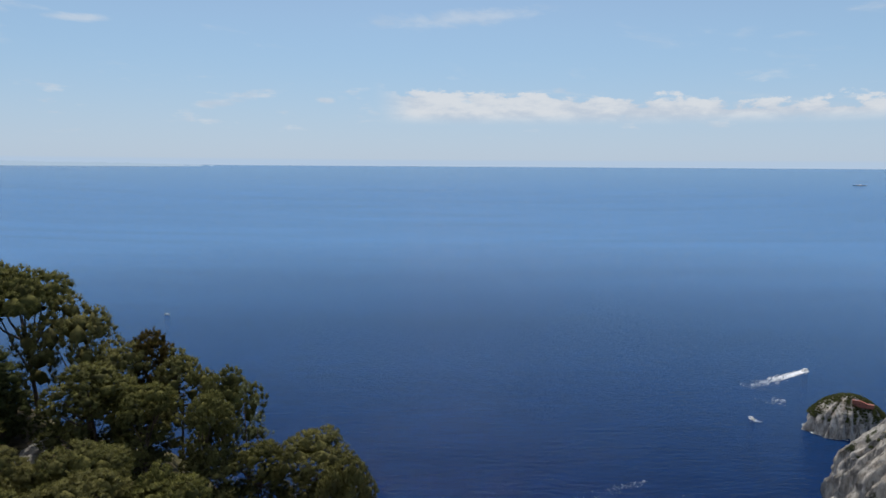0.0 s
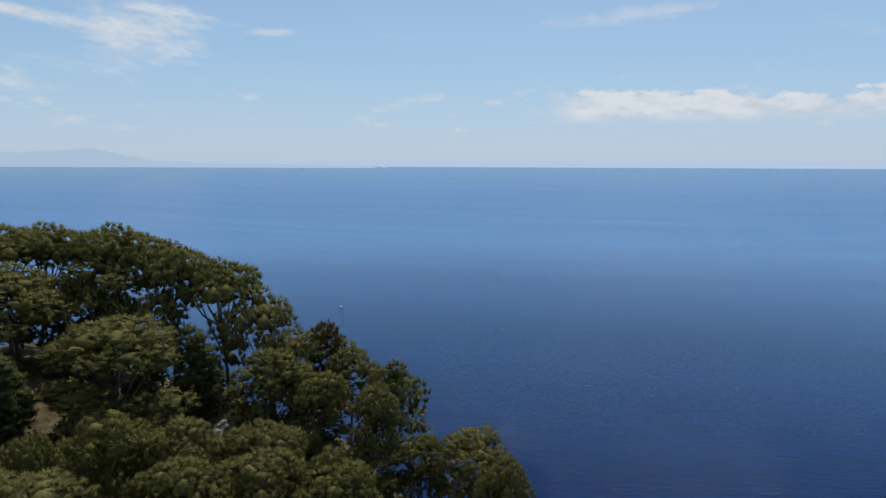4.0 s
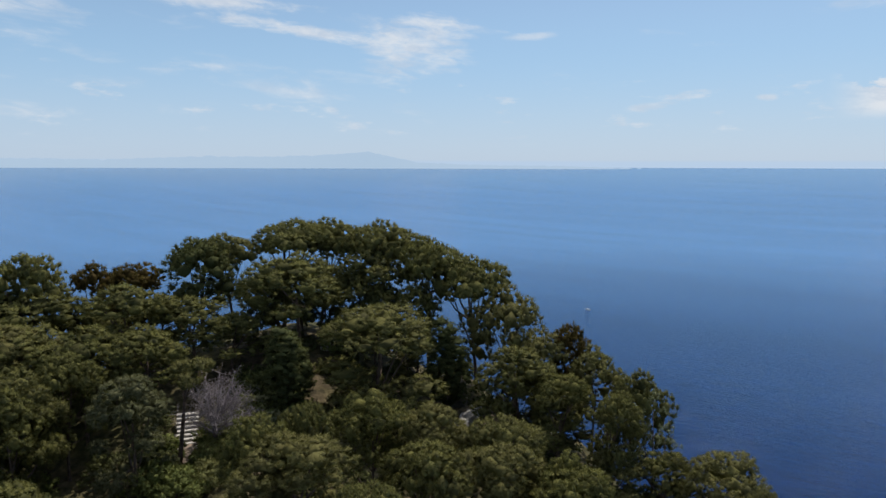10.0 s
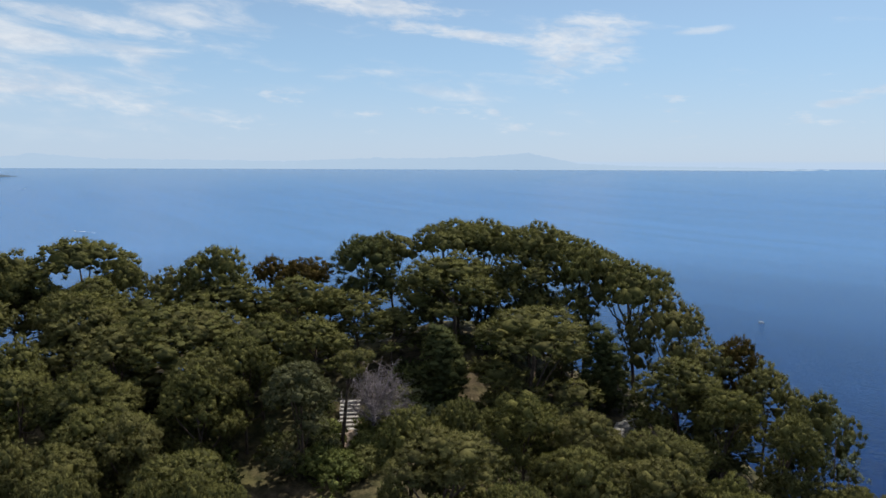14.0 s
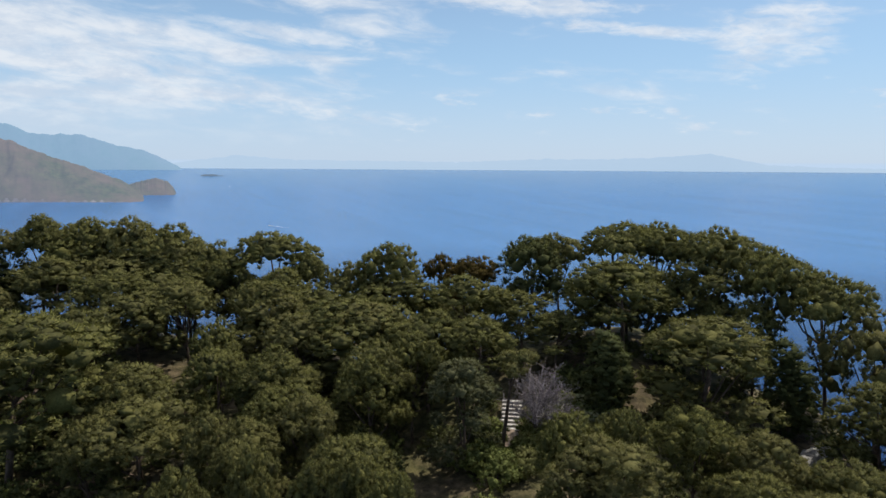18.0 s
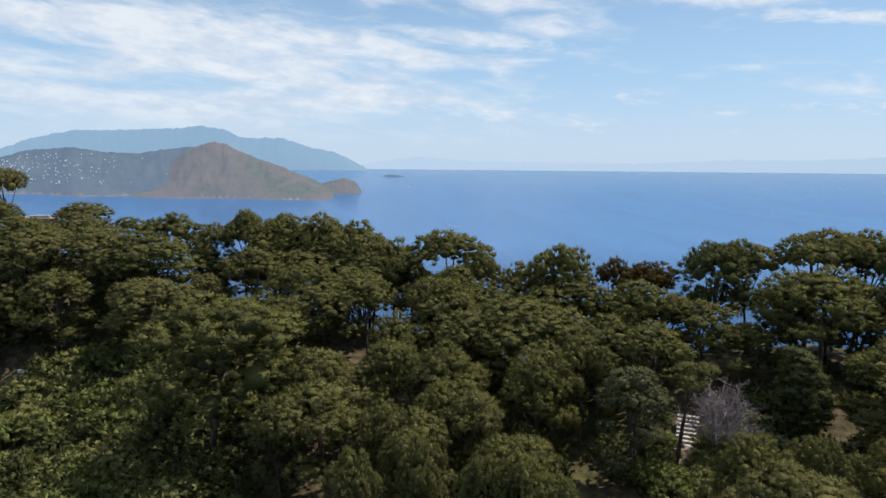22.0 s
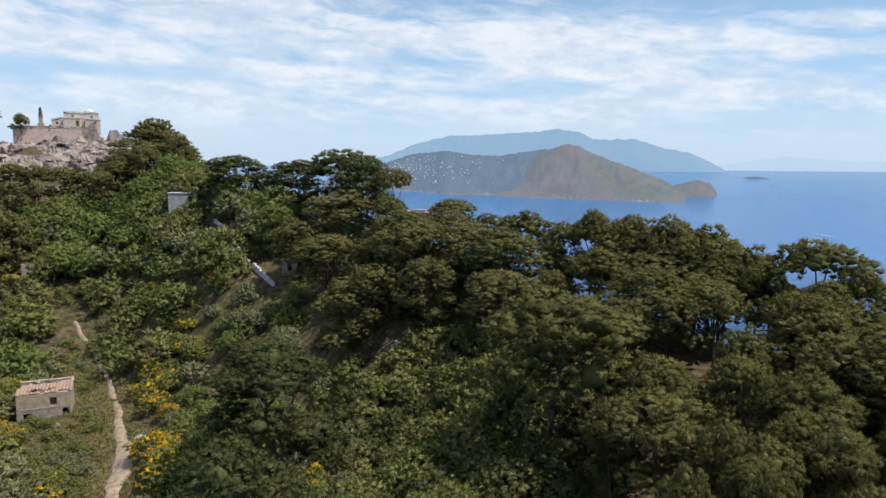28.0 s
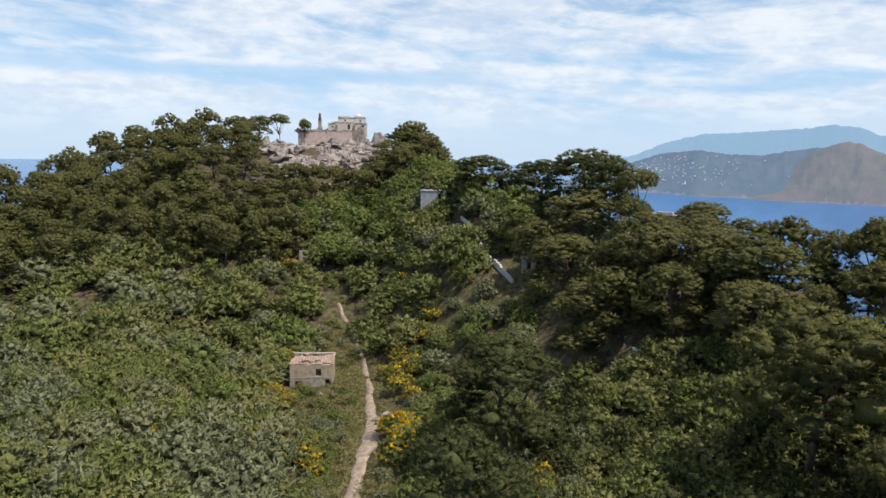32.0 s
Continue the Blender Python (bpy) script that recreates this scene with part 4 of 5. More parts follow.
def boat(b, dip, heading, length, label):
    """A motor boat: hull, deck, cabin, windscreen, outboard."""
    r = far_r(dip)
    L = length
    ob = thing("motor_boat", Matrix.Translation(at(b, r, sea_level(r))) @ pose(0, 0, 0, 0, 0, heading), label, "boat")
    bm = bmesh.new()
    rows = []
    for u, w, z in ((-0.5, 0.15, 0.10), (-0.2, 0.17, 0.10), (0.15, 0.16, 0.115), (0.36, 0.09, 0.13), (0.5, 0.004, 0.15)):
        rows.append([bm.verts.new(v) for v in ((u * L, -w * L, z * L), (u * L, -w * 0.7 * L, -0.03 * L), (u * L, w * 0.7 * L, -0.03 * L), (u * L, w * L, z * L))])
    for a, c in zip(rows, rows[1:]):
        for i in range(3):
            bm.faces.new((a[i], c[i], c[i + 1], a[i + 1]))
    bm.faces.new(rows[0])
    part("hull", bm, HULL, ob)
    bm = bmesh.new()
    for a, c in zip(((-0.5, 0.148), (-0.2, 0.168), (0.15, 0.158), (0.36, 0.088)), ((-0.2, 0.168), (0.15, 0.158), (0.36, 0.088), (0.5, 0.003))):
        bm.faces.new([bm.verts.new((u * L, s * w * L, 0.098 * L)) for u, w, s in ((a[0], a[1], -1), (c[0], c[1], -1), (c[0], c[1], 1), (a[0], a[1], 1))])
    part("deck", bm, CHALK, ob)
    part("cabin", box(bmesh.new(), 0.06 * L, 0, 0.155 * L, 0.3 * L, 0.2 * L, 0.11 * L, 0, 0.02 * L), HULL, ob)
    part("windscreen", box(bmesh.new(), 0.225 * L, 0, 0.17 * L, 0.025 * L, 0.17 * L, 0.07 * L), DARK, ob)
    part("sunshade", box(bmesh.new(), -0.12 * L, 0, 0.25 * L, 0.3 * L, 0.22 * L, 0.012 * L), HULL, ob)
    for s in (-1, 1):
        part("post", box(bmesh.new(), -0.24 * L, s * 0.1 * L, 0.17 * L, 0.012 * L, 0.012 * L, 0.15 * L), RUBBER, ob)
    part("outboard", box(bmesh.new(), -0.53 * L, 0, 0.1 * L, 0.06 * L, 0.07 * L, 0.13 * L, 0, 0.01 * L), RUBBER, ob)
    return ob


def wake(b, dip, heading, long, wide, n, seed, fleck=1.0):
    """Foam behind a boat: many small flecks that thin out."""
    rng = np.random.default_rng(seed)
    r = far_r(dip)
    o = at(b, r, sea_level(r) + 0.25)
    d = Vector((-math.cos(radians(heading)), -math.sin(radians(heading)), 0))
    e = Vector((-d.y, d.x, 0))
    V, F = [], []
    for i in range(n):
        u = rng.uniform(0, 1) ** (2.0 if fleck > 0.5 else 1.0)
        side = rng.normal() * wide * (0.12 + 0.30 * u)
        p = o + d * (u * long) + e * side
        a, c = rng.uniform(0.8, 3.2) * (1.25 - u) * fleck, rng.uniform(0.25, 0.8) * (1.25 - u) * fleck
        k = len(V)
        for w in range(6):
            q = w * math.pi / 3
            V.append(p + d * (a * math.cos(q) * rng.uniform(0.7, 1.2)) + e * (c * math.sin(q) * rng.uniform(0.7, 1.3)) + Vector((0, 0, rng.uniform(0, 0.1))))
        F.append(tuple(range(k, k + 6)))
    return tagged(new("wake", mesh_of("wake", V, F, FOAM)), "white foam churned up behind a boat on the blue sea", "foam", kind="stuff")


boat(-28.7, 14.9, 33, 11, "white motor boat speeding over the sea")
wake(-28.7, 14.9, 33, 105, 12, 900, 3, 0.9)
boat(-25.2, 18.9, 100, 8, "small white motor boat on the blue sea")
wake(-25.2, 18.9, 100, 12, 8, 60, 4, 0.6)
boat(22.4, 11.66, 170, 9, "small white boat far out on the sea")
boat(76.3, 4.75, 200, 9, "white boat crossing the distant strait")
wake(76.3, 4.75, 200, 120, 5, 300, 6)
boat(79.3, 1.6, 150, 9, "far white boat near a low islet")
wake(79.3, 1.6, 150, 170, 6, 220, 7)
wake(-17.6, 24.6, 25, 60, 10, 170, 8, 0.22)
wake(-27.3, 17.2, 30, 26, 22, 60, 9, 0.5)
ship = boat(-31.3, 1.2, 325, 55, "long pale ship on the horizon")
ship.name = "ship"
ship.scale.z = 0.45

# ---- the point with the red house, and the near cliff ----
REDWALL = plain("faded_red_plaster", (0.22, 0.08, 0.06), (0.34, 0.14, 0.11), 1.2)


def crag(name, b, r, top, radii, spin, label, seed, grooves=1.0, n=120, m=60):
    """A limestone crag: rings round an upright axis, broken by gullies."""
    c = at(b, r)
    V, F = [], []
    for j in range(m + 1):
        u = j / m
        z = -4 + (top + 4) * u
        k = np.interp(u, [q[0] for q in radii], [q[1] for q in radii])
        for s in range(n):
            w = 2 * math.pi * s / n
            ra = k * math.hypot(math.cos(w) * spin[0], math.sin(w) * spin[1])
            p = Vector((math.cos(w) * 4, math.sin(w) * 4, z * 0.018 + seed))
            ra *= 1 + 0.20 * noise.fractal(p, 0.7, 2.2, 5) + 0.05 * noise.fractal(Vector((math.cos(w) * 24, math.sin(w) * 24, z * 0.05 + seed)), 0.6, 2.2, 4) + grooves * 0.08 * (1 - abs(noise.noise(Vector((math.cos(w) * 11, math.sin(w) * 11, z * 0.02 + seed)))) * 3) * (1 - 0.5 * u)
            a = w + radians(spin[2])
            V.append((c.x + ra * math.cos(a), c.y + ra * math.sin(a), z + 1.6 * noise.noise(p * 2.1) * u))
            if j:
                o, e = (j - 1) * n, (s + 1) % n
                F.append((o + s, o + e, o + n + e, o + n + s))
    V.append((c.x, c.y, top + 0.6))
    F += [(m * n + s, m * n + (s + 1) % n, len(V) - 1) for s in range(n)]
    return tagged(new(name, mesh_of(name, V, F, LIMESTONE, True)), label, "rock", kind="structure")


crag("rock_point", -31.6, 640, 29, [(0, 34), (0.4, 31), (0.7, 25), (0.88, 16), (1, 5)], (0.95, 0.6, 10), "grey limestone point rising from the sea", 2.0, 0.6)
crag("rock_cliff", -38.5, 330, 121, [(0, 50), (0.4, 44), (0.64, 40), (0.80, 34), (0.90, 25), (0.97, 16), (1, 11)], (1.0, 1.0, 0), "pale grooved limestone cliff above the sea", 7.0, 1.6, 300, 170)
# dark scrub on the tops of both
rng = np.random.default_rng(31)
pts = []
for i in range(760):
    w, q = rng.uniform(0, 6.28), math.sqrt(rng.uniform(0, 1))
    p = at(-31.6, 640) + Vector((q * 31 * math.cos(w), q * 20 * math.sin(w), 29.5 - 17 * q ** 2.2))
    pts.append((*p, rng.uniform(0.7, 1.9), 0.7))
for i in range(170):
    w, q = rng.uniform(0, 6.28), math.sqrt(rng.uniform(0, 1))
    p = at(-38.5, 330) + Vector((q * 26 * math.cos(w), q * 26 * math.sin(w), 121.0 - 16 * q ** 2.4))
    pts.append((*p, rng.uniform(0.8, 2.0), 0.7))
for i in range(120):                 # tufts on the ledges of the face
    w, u = rng.uniform(0, 6.28), rng.uniform(0.62, 0.93)
    p = at(-38.5, 330) + Vector((math.cos(w), math.sin(w), 0)) * (np.interp(u, (0.4, 0.64, 0.8, 0.9, 0.97), (44, 40, 34, 25, 16)) * rng.uniform(0.97, 1.05))
    pts.append((p.x, p.y, -4 + 125 * u, rng.uniform(0.5, 1.2), 0.8))
tagged(new("cliff_scrub", tufts("cliff_scrub", pts, 40, 0.7, 0.4, DARKPINE, rng, core=0.7, ball=ICO1)), "dark green scrub on the limestone cliffs", "scrub", kind="stuff")
red = thing("red_house", Matrix.Translation(at(-32.5, 632, 26.2)) @ pose(0, 0, 0, 0, 0, -24) @ Matrix.Scale(0.5, 4), "long flat-roofed dark red house on a rocky point", "house")
bm = bmesh.new()
prof = [(-13, -5.5), (17, -5.5), (17, 0.6), (8, 0.9), (-2, 5.0), (-13, 5.2)]
front = [bm.verts.new((x, -3.6, z)) for x, z in prof]
rear = [bm.verts.new((x, 3.6, z)) for x, z in prof]
bm.faces.new(front)
bm.faces.new(rear[::-1])
for i in range(6):
    bm.faces.new((front[i], front[(i + 1) % 6], rear[(i + 1) % 6], rear[i])[::-1])
part("walls", bm, REDWALL, red)
for i in range(14):
    u = i / 14
    part("step", box(bmesh.new(), 8 - 10 * u, 0, 1.1 + 4.0 * u, 0.68, 6.0 - 2.5 * (1 - u), 0.3), REDWALL, red)
part("screen", box(bmesh.new(), -7, 0.5, 6.2, 5.0, 0.3, 2.0, 15), CHALK, red, "curved white screen wall on the roof")
for i in range(4):
    part("window", box(bmesh.new(), -9 + i * 5, -3.62, -0.6, 1.4, 0.12, 1.2), DARK, red)
# foam where the sea meets the point
rng = np.random.default_rng(12)
V, F = [], []
c = at(-31.6, 640)
for i in range(420):
    w = rng.uniform(0, 2 * math.pi)
    ra = 33 * math.hypot(math.cos(w) * 0.95, math.sin(w) * 0.6) * rng.uniform(0.98, 1.1)
    a = w + radians(10)
    p = Vector((c.x + ra * math.cos(a), c.y + ra * math.sin(a), 0.3))
    k = len(V)
    V += [p + Vector((rng.uniform(0.3, 1.3) * math.cos(q * 1.05), rng.uniform(0.3, 0.9) * math.sin(q * 1.05), 0)) for q in range(6)]
    F.append(tuple(range(k, k + 6)))
tagged(new("surf", mesh_of("surf", V, F, FOAM)), "white surf along the foot of a rock", "foam", kind="stuff")

# ---- buildings and paths on the hill ----
STEPSTONE = plain("worn_step_stone", (0.36, 0.33, 0.30), (0.60, 0.56, 0.52), 3.0, 0.9, 0.15, 0.02)
WALLSTONE = plain("rubble_wall", (0.23, 0.195, 0.16), (0.47, 0.41, 0.34), 2.2, 0.95, 0.1, 0.06)
OLDPLASTER = plain("weathered_plaster", (0.30, 0.235, 0.17), (0.50, 0.41, 0.31), 1.6, 0.95, 0.1, 0.03)
TILE = plain("old_roof_tile", (0.24, 0.145, 0.105), (0.46, 0.35, 0.28), 3.0, 0.9, 0.1)
PINKWALL = plain("pinkish_plaster", (0.46, 0.345, 0.29), (0.64, 0.52, 0.45), 0.9, 0.95, 0.1, 0.03)
CREAM = plain("cream_plaster", (0.48, 0.40, 0.33), (0.66, 0.57, 0.49), 1.2, 0.9, 0.1, 0.02)
STRATA = plain("weathered_strata", (0.11, 0.095, 0.085), (0.44, 0.37, 0.33), 0.5, 0.95, 0.1, 0.4, "pos")
EARTH = plain("trodden_earth", (0.19, 0.14, 0.10), (0.44, 0.35, 0.275), 1.6, 0.95, 0.1, 0.05, "pos")
TIMBER = plain("grey_timber", (0.10, 0.08, 0.065), (0.2, 0.165, 0.14), 4.0)


def stone_mesh(name, seed, sx, sy, sz, mat):
    rng = np.random.default_rng(seed)
    bm = bmesh.new()
    bmesh.ops.create_icosphere(bm, subdivisions=2, radius=0.5)
    for v in bm.verts:
        v.co = Vector((v.co.x * sx, v.co.y * sy, v.co.z * sz)) * (1 + 0.45 * noise.noise(v.co * 2.3 + Vector((seed, 0, 0)))) + Vector(rng.normal(size=3) * 0.02)
    me = bpy.data.meshes.new(name)
    bm.to_mesh(me)
    bm.free()
    me.materials.append(mat)
    return me


ROCKS = [stone_mesh("boulder", 3 + i, 1.0, 0.8, 0.6, LIMESTONE) for i in range(5)]


def boulder(b, r, size, label="pale limestone boulder among the scrub"):
    p = spot(b, r)
    ob = new("boulder", ROCKS[int(r * 7) % 5])
    ob.matrix_world = Matrix.Translation(p + Vector((0, 0, size * 0.12))) @ pose(0, 0, 0, 0, 0, r * 77 % 360) @ Matrix.Diagonal((size, size, size, 1))
    return tagged(ob, label, "rock", "boulders on the slope")


# the stairway in the clearing
foot = spot(55.7, 57.6)
stair = thing("stone_stairway", Matrix.Translation(foot) @ pose(0, 0, 0, 0, 0, 52.0), "flight of pale worn stone steps in a clearing among the pines", "stairs")
for i in range(9):
    part("step", box(bmesh.new(), random.uniform(-0.06, 0.06), 0.2 + i * 0.42, 0.02 + i * 0.21, 1.75 + random.uniform(-0.1, 0.1), 0.46, 0.14, random.uniform(-1, 1), 0.02), STEPSTONE, stair)
    part("riser", box(bmesh.new(), 0, 0.27 + i * 0.42, -0.12 + i * 0.21, 1.7, 0.4, 0.16), WALLSTONE, stair)
for s in (-1, 1):
    part("kerb", box(bmesh.new(), s * 1.0, 2.0, 0.35, 0.2, 0.6, 0.3, 0, 0.03), WALLSTONE, stair)


def ribbon(name, line, label, lift=0.06):
    """A trodden path over the ground: (bearing, distance, width) along it."""
    V, F = [], []
    pts = []
    for (a, c) in zip(line, line[1:]):
        for i in range(12):
            u = i / 12
            pts.append((at(a[0] + (c[0] - a[0]) * u, a[1] + (c[1] - a[1]) * u), a[2] + (c[2] - a[2]) * u))
    for i, (p, w) in enumerate(pts):
        d = (pts[min(i + 1, len(pts) - 1)][0] - pts[max(i - 1, 0)][0]).normalized()
        e = Vector((-d.y, d.x, 0))
        w *= 1 + 0.35 * noise.noise(p * 0.35)
        for s in (-1, -0.5, 0, 0.5, 1):
            q = p + e * (s * w * 0.5 + 0.3 * noise.noise(p * 0.25 + Vector((9, 0, 0))))
            V.append((q.x, q.y, ground(q.x, q.y) + lift * (1.6 if abs(s) < 1 else -1.5)))
        if i:
            o = (i - 1) * 5
            F += [(o + s, o + s + 1, o + s + 6, o + s + 5) for s in range(4)]
    return tagged(new(name, mesh_of(name, V, F, EARTH, True)), label, "path", kind="structure")


PATHLINE = [(133.2, 52, 1.6), (132.6, 65, 1.7), (131.5, 74, 1.9), (130.2, 84, 3.6), (130.8, 93, 1.5), (131.0, 104, 1.1), (131.6, 116, 0.9), (132.4, 127, 0.9), (133.8, 139, 0.7)]
ribbon("pavement_path", PATHLINE, "pale trodden earth path winding through the scrub", 0.12)
ribbon("pavement_landing", [(56.1, 55.8, 1.3), (55.9, 56.6, 1.6), (55.6, 58.0, 1.8)], "bare trodden earth at the foot of the steps", 0.12)


def low_wall(b0, r0, b1, r1, high, mat, label, n=None, lift=0.0):
    """A low wall along the ground, block by block."""
    a, c = spot(b0, r0), spot(b1, r1)
    d = c - a
    n = n or max(2, int(d.length / 0.9))
    ob = thing("low_wall", Matrix.Translation(a), label, "wall")
    turn = math.degrees(math.atan2(d.y, d.x))
    for i in range(n):
        p = a.lerp(c, (i + 0.5) / n)
        q = Vector((p.x, p.y, ground(p.x, p.y))) - a
        part("block", box(bmesh.new(), q.x, q.y, q.z + high * 0.5 - 0.25 + lift, d.length / n * 1.01, 0.4, high + 0.5 + random.uniform(-0.08, 0.08), turn + random.uniform(-2, 2), 0.03), mat, ob)
    return ob


low_wall(120.5, 121, 118.9, 114.5, 0.9, CHALK, "white parapet of a footpath on the slope")
low_wall(122.3, 133, 120.8, 122.5, 0.5, CHALK, "white parapet of a footpath on the slope")
low_wall(123.4, 142, 122.8, 138, 0.45, CHALK, "white parapet of a footpath on the slope")
for b0, r0, b1, r1 in ((108.7, 85.0, 107.9, 84.2), (105.3, 81.4, 104.5, 80.6), (103.0, 78.6, 102.4, 78.0), (100.9, 76.9, 100.1, 76.1)):
    low_wall(b0, r0, b1, r1, 0.3, CHALK, "short white parapet seen between the pines")
low_wall(141.3, 156, 138.9, 156, 1.3, WALLSTONE, "ruined stone terrace wall overgrown with broom")
low_wall(136.9, 154.5, 136.1, 154.5, 2.2, WALLSTONE, "standing corner of a ruined stone wall")
low_wall(50.8, 61, 48.6, 61.5, 0.35, WALLSTONE, "dry stone terrace wall under the pines")
for b, r, s in ((32.1, 62, 2.2), (32.6, 61, 1.6), (31.6, 63.5, 1.8), (21.6, 52, 2.0), (22.2, 52.6, 1.2), (49.2, 61, 1.4), (48.4, 62.4, 1.1), (129.2, 87.5, 2.2), (128.8, 86.0, 1.3), (103.5, 103, 2.6), (104.3, 104, 2.0), (102.9, 104.5, 1.7), (135.2, 96, 1.1), (44.3, 71, 1.5), (89.5, 70, 1.6)):
    boulder(b, r, s)

# the roofless farmhouse beside the path
HB, HR = 135.75, 105.5
p = spot(HB, HR, 0.5)
house = thing("ruined_house", Matrix.Translation(p) @ pose(0, 0, 0, 0, 0, HB - 7), "small abandoned stone house with a half-collapsed tiled roof", "house")
W, D, H = 6.4, 4.4, 4.0


def wall_with_holes(name, parent, wide, high, holes, thick, mat, place, low=-0.8):
    """A wall of piers and lintels round its openings (x0, x1, z0, z1)."""
    xs = sorted({0, wide, *[h[0] for h in holes], *[h[1] for h in holes]})
    bm = bmesh.new()
    for x0, x1 in zip(xs, xs[1:]):
        gaps = sorted([(h[2], h[3]) for h in holes if h[0] <= x0 and h[1] >= x1])
        z = low
        for g0, g1 in [*gaps, (high, high)]:
            if g0 - z > 0.01:
                box(bm, (x0 + x1) / 2 - wide / 2, 0, (z + g0) / 2, x1 - x0, thick, g0 - z)
            z = g1
    bmesh.ops.transform(bm, matrix=place, verts=bm.verts)
    return part(name, bm, mat, parent)


wall_with_holes("front_wall", house, W, 2.0, [(0.75, 1.75, -0.1, 1.45), (5.35, 6.2, 0.1, 1.75)], 0.5, WALLSTONE, Matrix.Translation((0, -D / 2, 0)))
wall_with_holes("upper_front_wall", house, W, H, [(3.9, 4.75, 2.2, 3.4)], 0.44, OLDPLASTER, Matrix.Translation((0, -D / 2 + 0.03, 0)), low=2.0)
wall_with_holes("back_wall", house, W, H + 0.45, [], 0.5, WALLSTONE, Matrix.Translation((0, D / 2, 0)))
for s in (-1, 1):
    wall_with_holes("side_wall", house, D - 0.5, H, [(1.5, 2.4, 2.4, 3.6)] if s < 0 else [], 0.5, OLDPLASTER, pose(s * (W / 2 - 0.25), 0, 0, 0, 0, 90))
part("floor_beam", box(bmesh.new(), 0, -D / 2 - 0.02, 2.0, W * 0.98, 0.5, 0.12), WALLSTONE, house)
part("room_floor", box(bmesh.new(), 0, 0, 2.0, W - 0.9, D - 0.4, 0.15), TIMBER, house)
pitch = 6
for i in range(16):
    for j in range(9):
        u, v = (i + 0.5) / 16, (j + 0.5) / 9
        if noise.noise(Vector((u * 4, v * 3, 2))) > 0.24 or (v > 0.62 and noise.noise(Vector((u * 5, 7, v))) > -0.12):
            continue
        m = pose((u - 0.5) * (W + 0.3), (v - 0.5) * (D + 0.3), H + 0.06 + v * 0.5 + random.uniform(-0.02, 0.03), pitch + random.uniform(-3, 3), random.uniform(-3, 3), random.uniform(-4, 4))
        bm = bmesh.new()
        rows = []
        for y in (-0.32, 0.32):
            rows.append([bm.verts.new((0.21 * math.cos(w), y, 0.1 * math.sin(w))) for w in (0, 0.8, 1.57, 2.34, 3.14)])
        for q in range(4):
            bm.faces.new((rows[0][q], rows[0][q + 1], rows[1][q + 1], rows[1][q]))
        bmesh.ops.transform(bm, matrix=m, verts=bm.verts)
        part("roof_tile", bm, TILE, house)
for i in range(7):
    part("rafter", box(bmesh.new(), -W / 2 + 0.5 + i * 0.95, 0, H + 0.12, 0.1, D, 0.12), TIMBER, house)
part("ridge_course", box(bmesh.new(), 0, D / 2, H + 0.55, W + 0.1, 0.55, 0.14, 0, 0.02), WALLSTONE, house)
boulder(135.2, 100.0, 1.3, "pale slab of fallen stone before the house")

# the white hut under the church hill
p = spot(125.65, 152, -1.3)
LIMEWASH = plain("grey_limewash", (0.30, 0.30, 0.295), (0.50, 0.49, 0.47), 1.2, 0.9, 0.1, 0.02)
hut = thing("white_hut", Matrix.Translation(p + Vector((0, 0, 0.2))) @ pose(0, 0, 0, 0, 0, 118) @ Matrix.Diagonal((1.2, 1.1, 0.85, 1)), "small grey limewashed flat-roofed hut among the trees", "house")
wall_with_holes("front_wall", hut, 4.6, 3.0, [(3.2, 4.1, 0.4, 2.3)], 0.35, LIMEWASH, Matrix.Translation((0, -2, 0)), low=-5)
wall_with_holes("back_wall", hut, 4.6, 3.0, [], 0.35, LIMEWASH, Matrix.Translation((0, 2, 0)), low=-5)
for s in (-1, 1):
    wall_with_holes("side_wall", hut, 3.65, 3.0, [(1.2, 2.1, 1.2, 2.3)], 0.35, LIMEWASH, pose(s * 2.12, 0, 0, 0, 0, 90), low=-5)
part("roof", box(bmesh.new(), 0, 0, 3.1, 4.9, 4.6, 0.2, 0, 0.04), LIMEWASH, hut)
part("porch", box(bmesh.new(), 3.2, -0.8, 0.2, 1.4, 1.8, 2.4, 0, 0.05), LIMEWASH, hut)
p = spot(117.5, 117)
shed = thing("tiled_shed", Matrix.Translation(p) @ pose(0, 0, 0, 0, 0, 110), "low stone shed with a terracotta roof", "shed")
wall_with_holes("walls", shed, 2.6, 1.7, [(0.9, 1.6, 0, 1.4)], 2.0, WALLSTONE, Matrix.Identity(4))
part("roof", box(bmesh.new(), 0, 0, 1.85, 3.0, 2.6, 0.16, 0, 0.03), TILE, shed)

p = spot(107.1, 112) - Vector((0, 0, 0.8))
cottage = thing("cottage", Matrix.Translation(p) @ pose(0, 0, 0, 0, 0, 95), "pale pinkish cottage with a low tiled roof behind the pines", "house")
wall_with_holes("front_wall", cottage, 4.6, 5.1, [(0.8, 1.6, 3.4, 4.4), (2.9, 3.7, 3.4, 4.4)], 0.4, PINKWALL, Matrix.Translation((0, -1.8, 0)))
wall_with_holes("back_wall", cottage, 4.6, 5.1, [], 0.4, PINKWALL, Matrix.Translation((0, 1.8, 0)))
for s in (-1, 1):
    wall_with_holes("side_wall", cottage, 3.2, 5.1, [(1.2, 2.0, 3.4, 4.4)], 0.4, PINKWALL, pose(s * 2.1, 0, 0, 0, 0, 90))
part("roof", box(bmesh.new(), 0, 0, 5.25, 5.0, 4.3, 0.24, 0, 0.05), TILE, cottage)
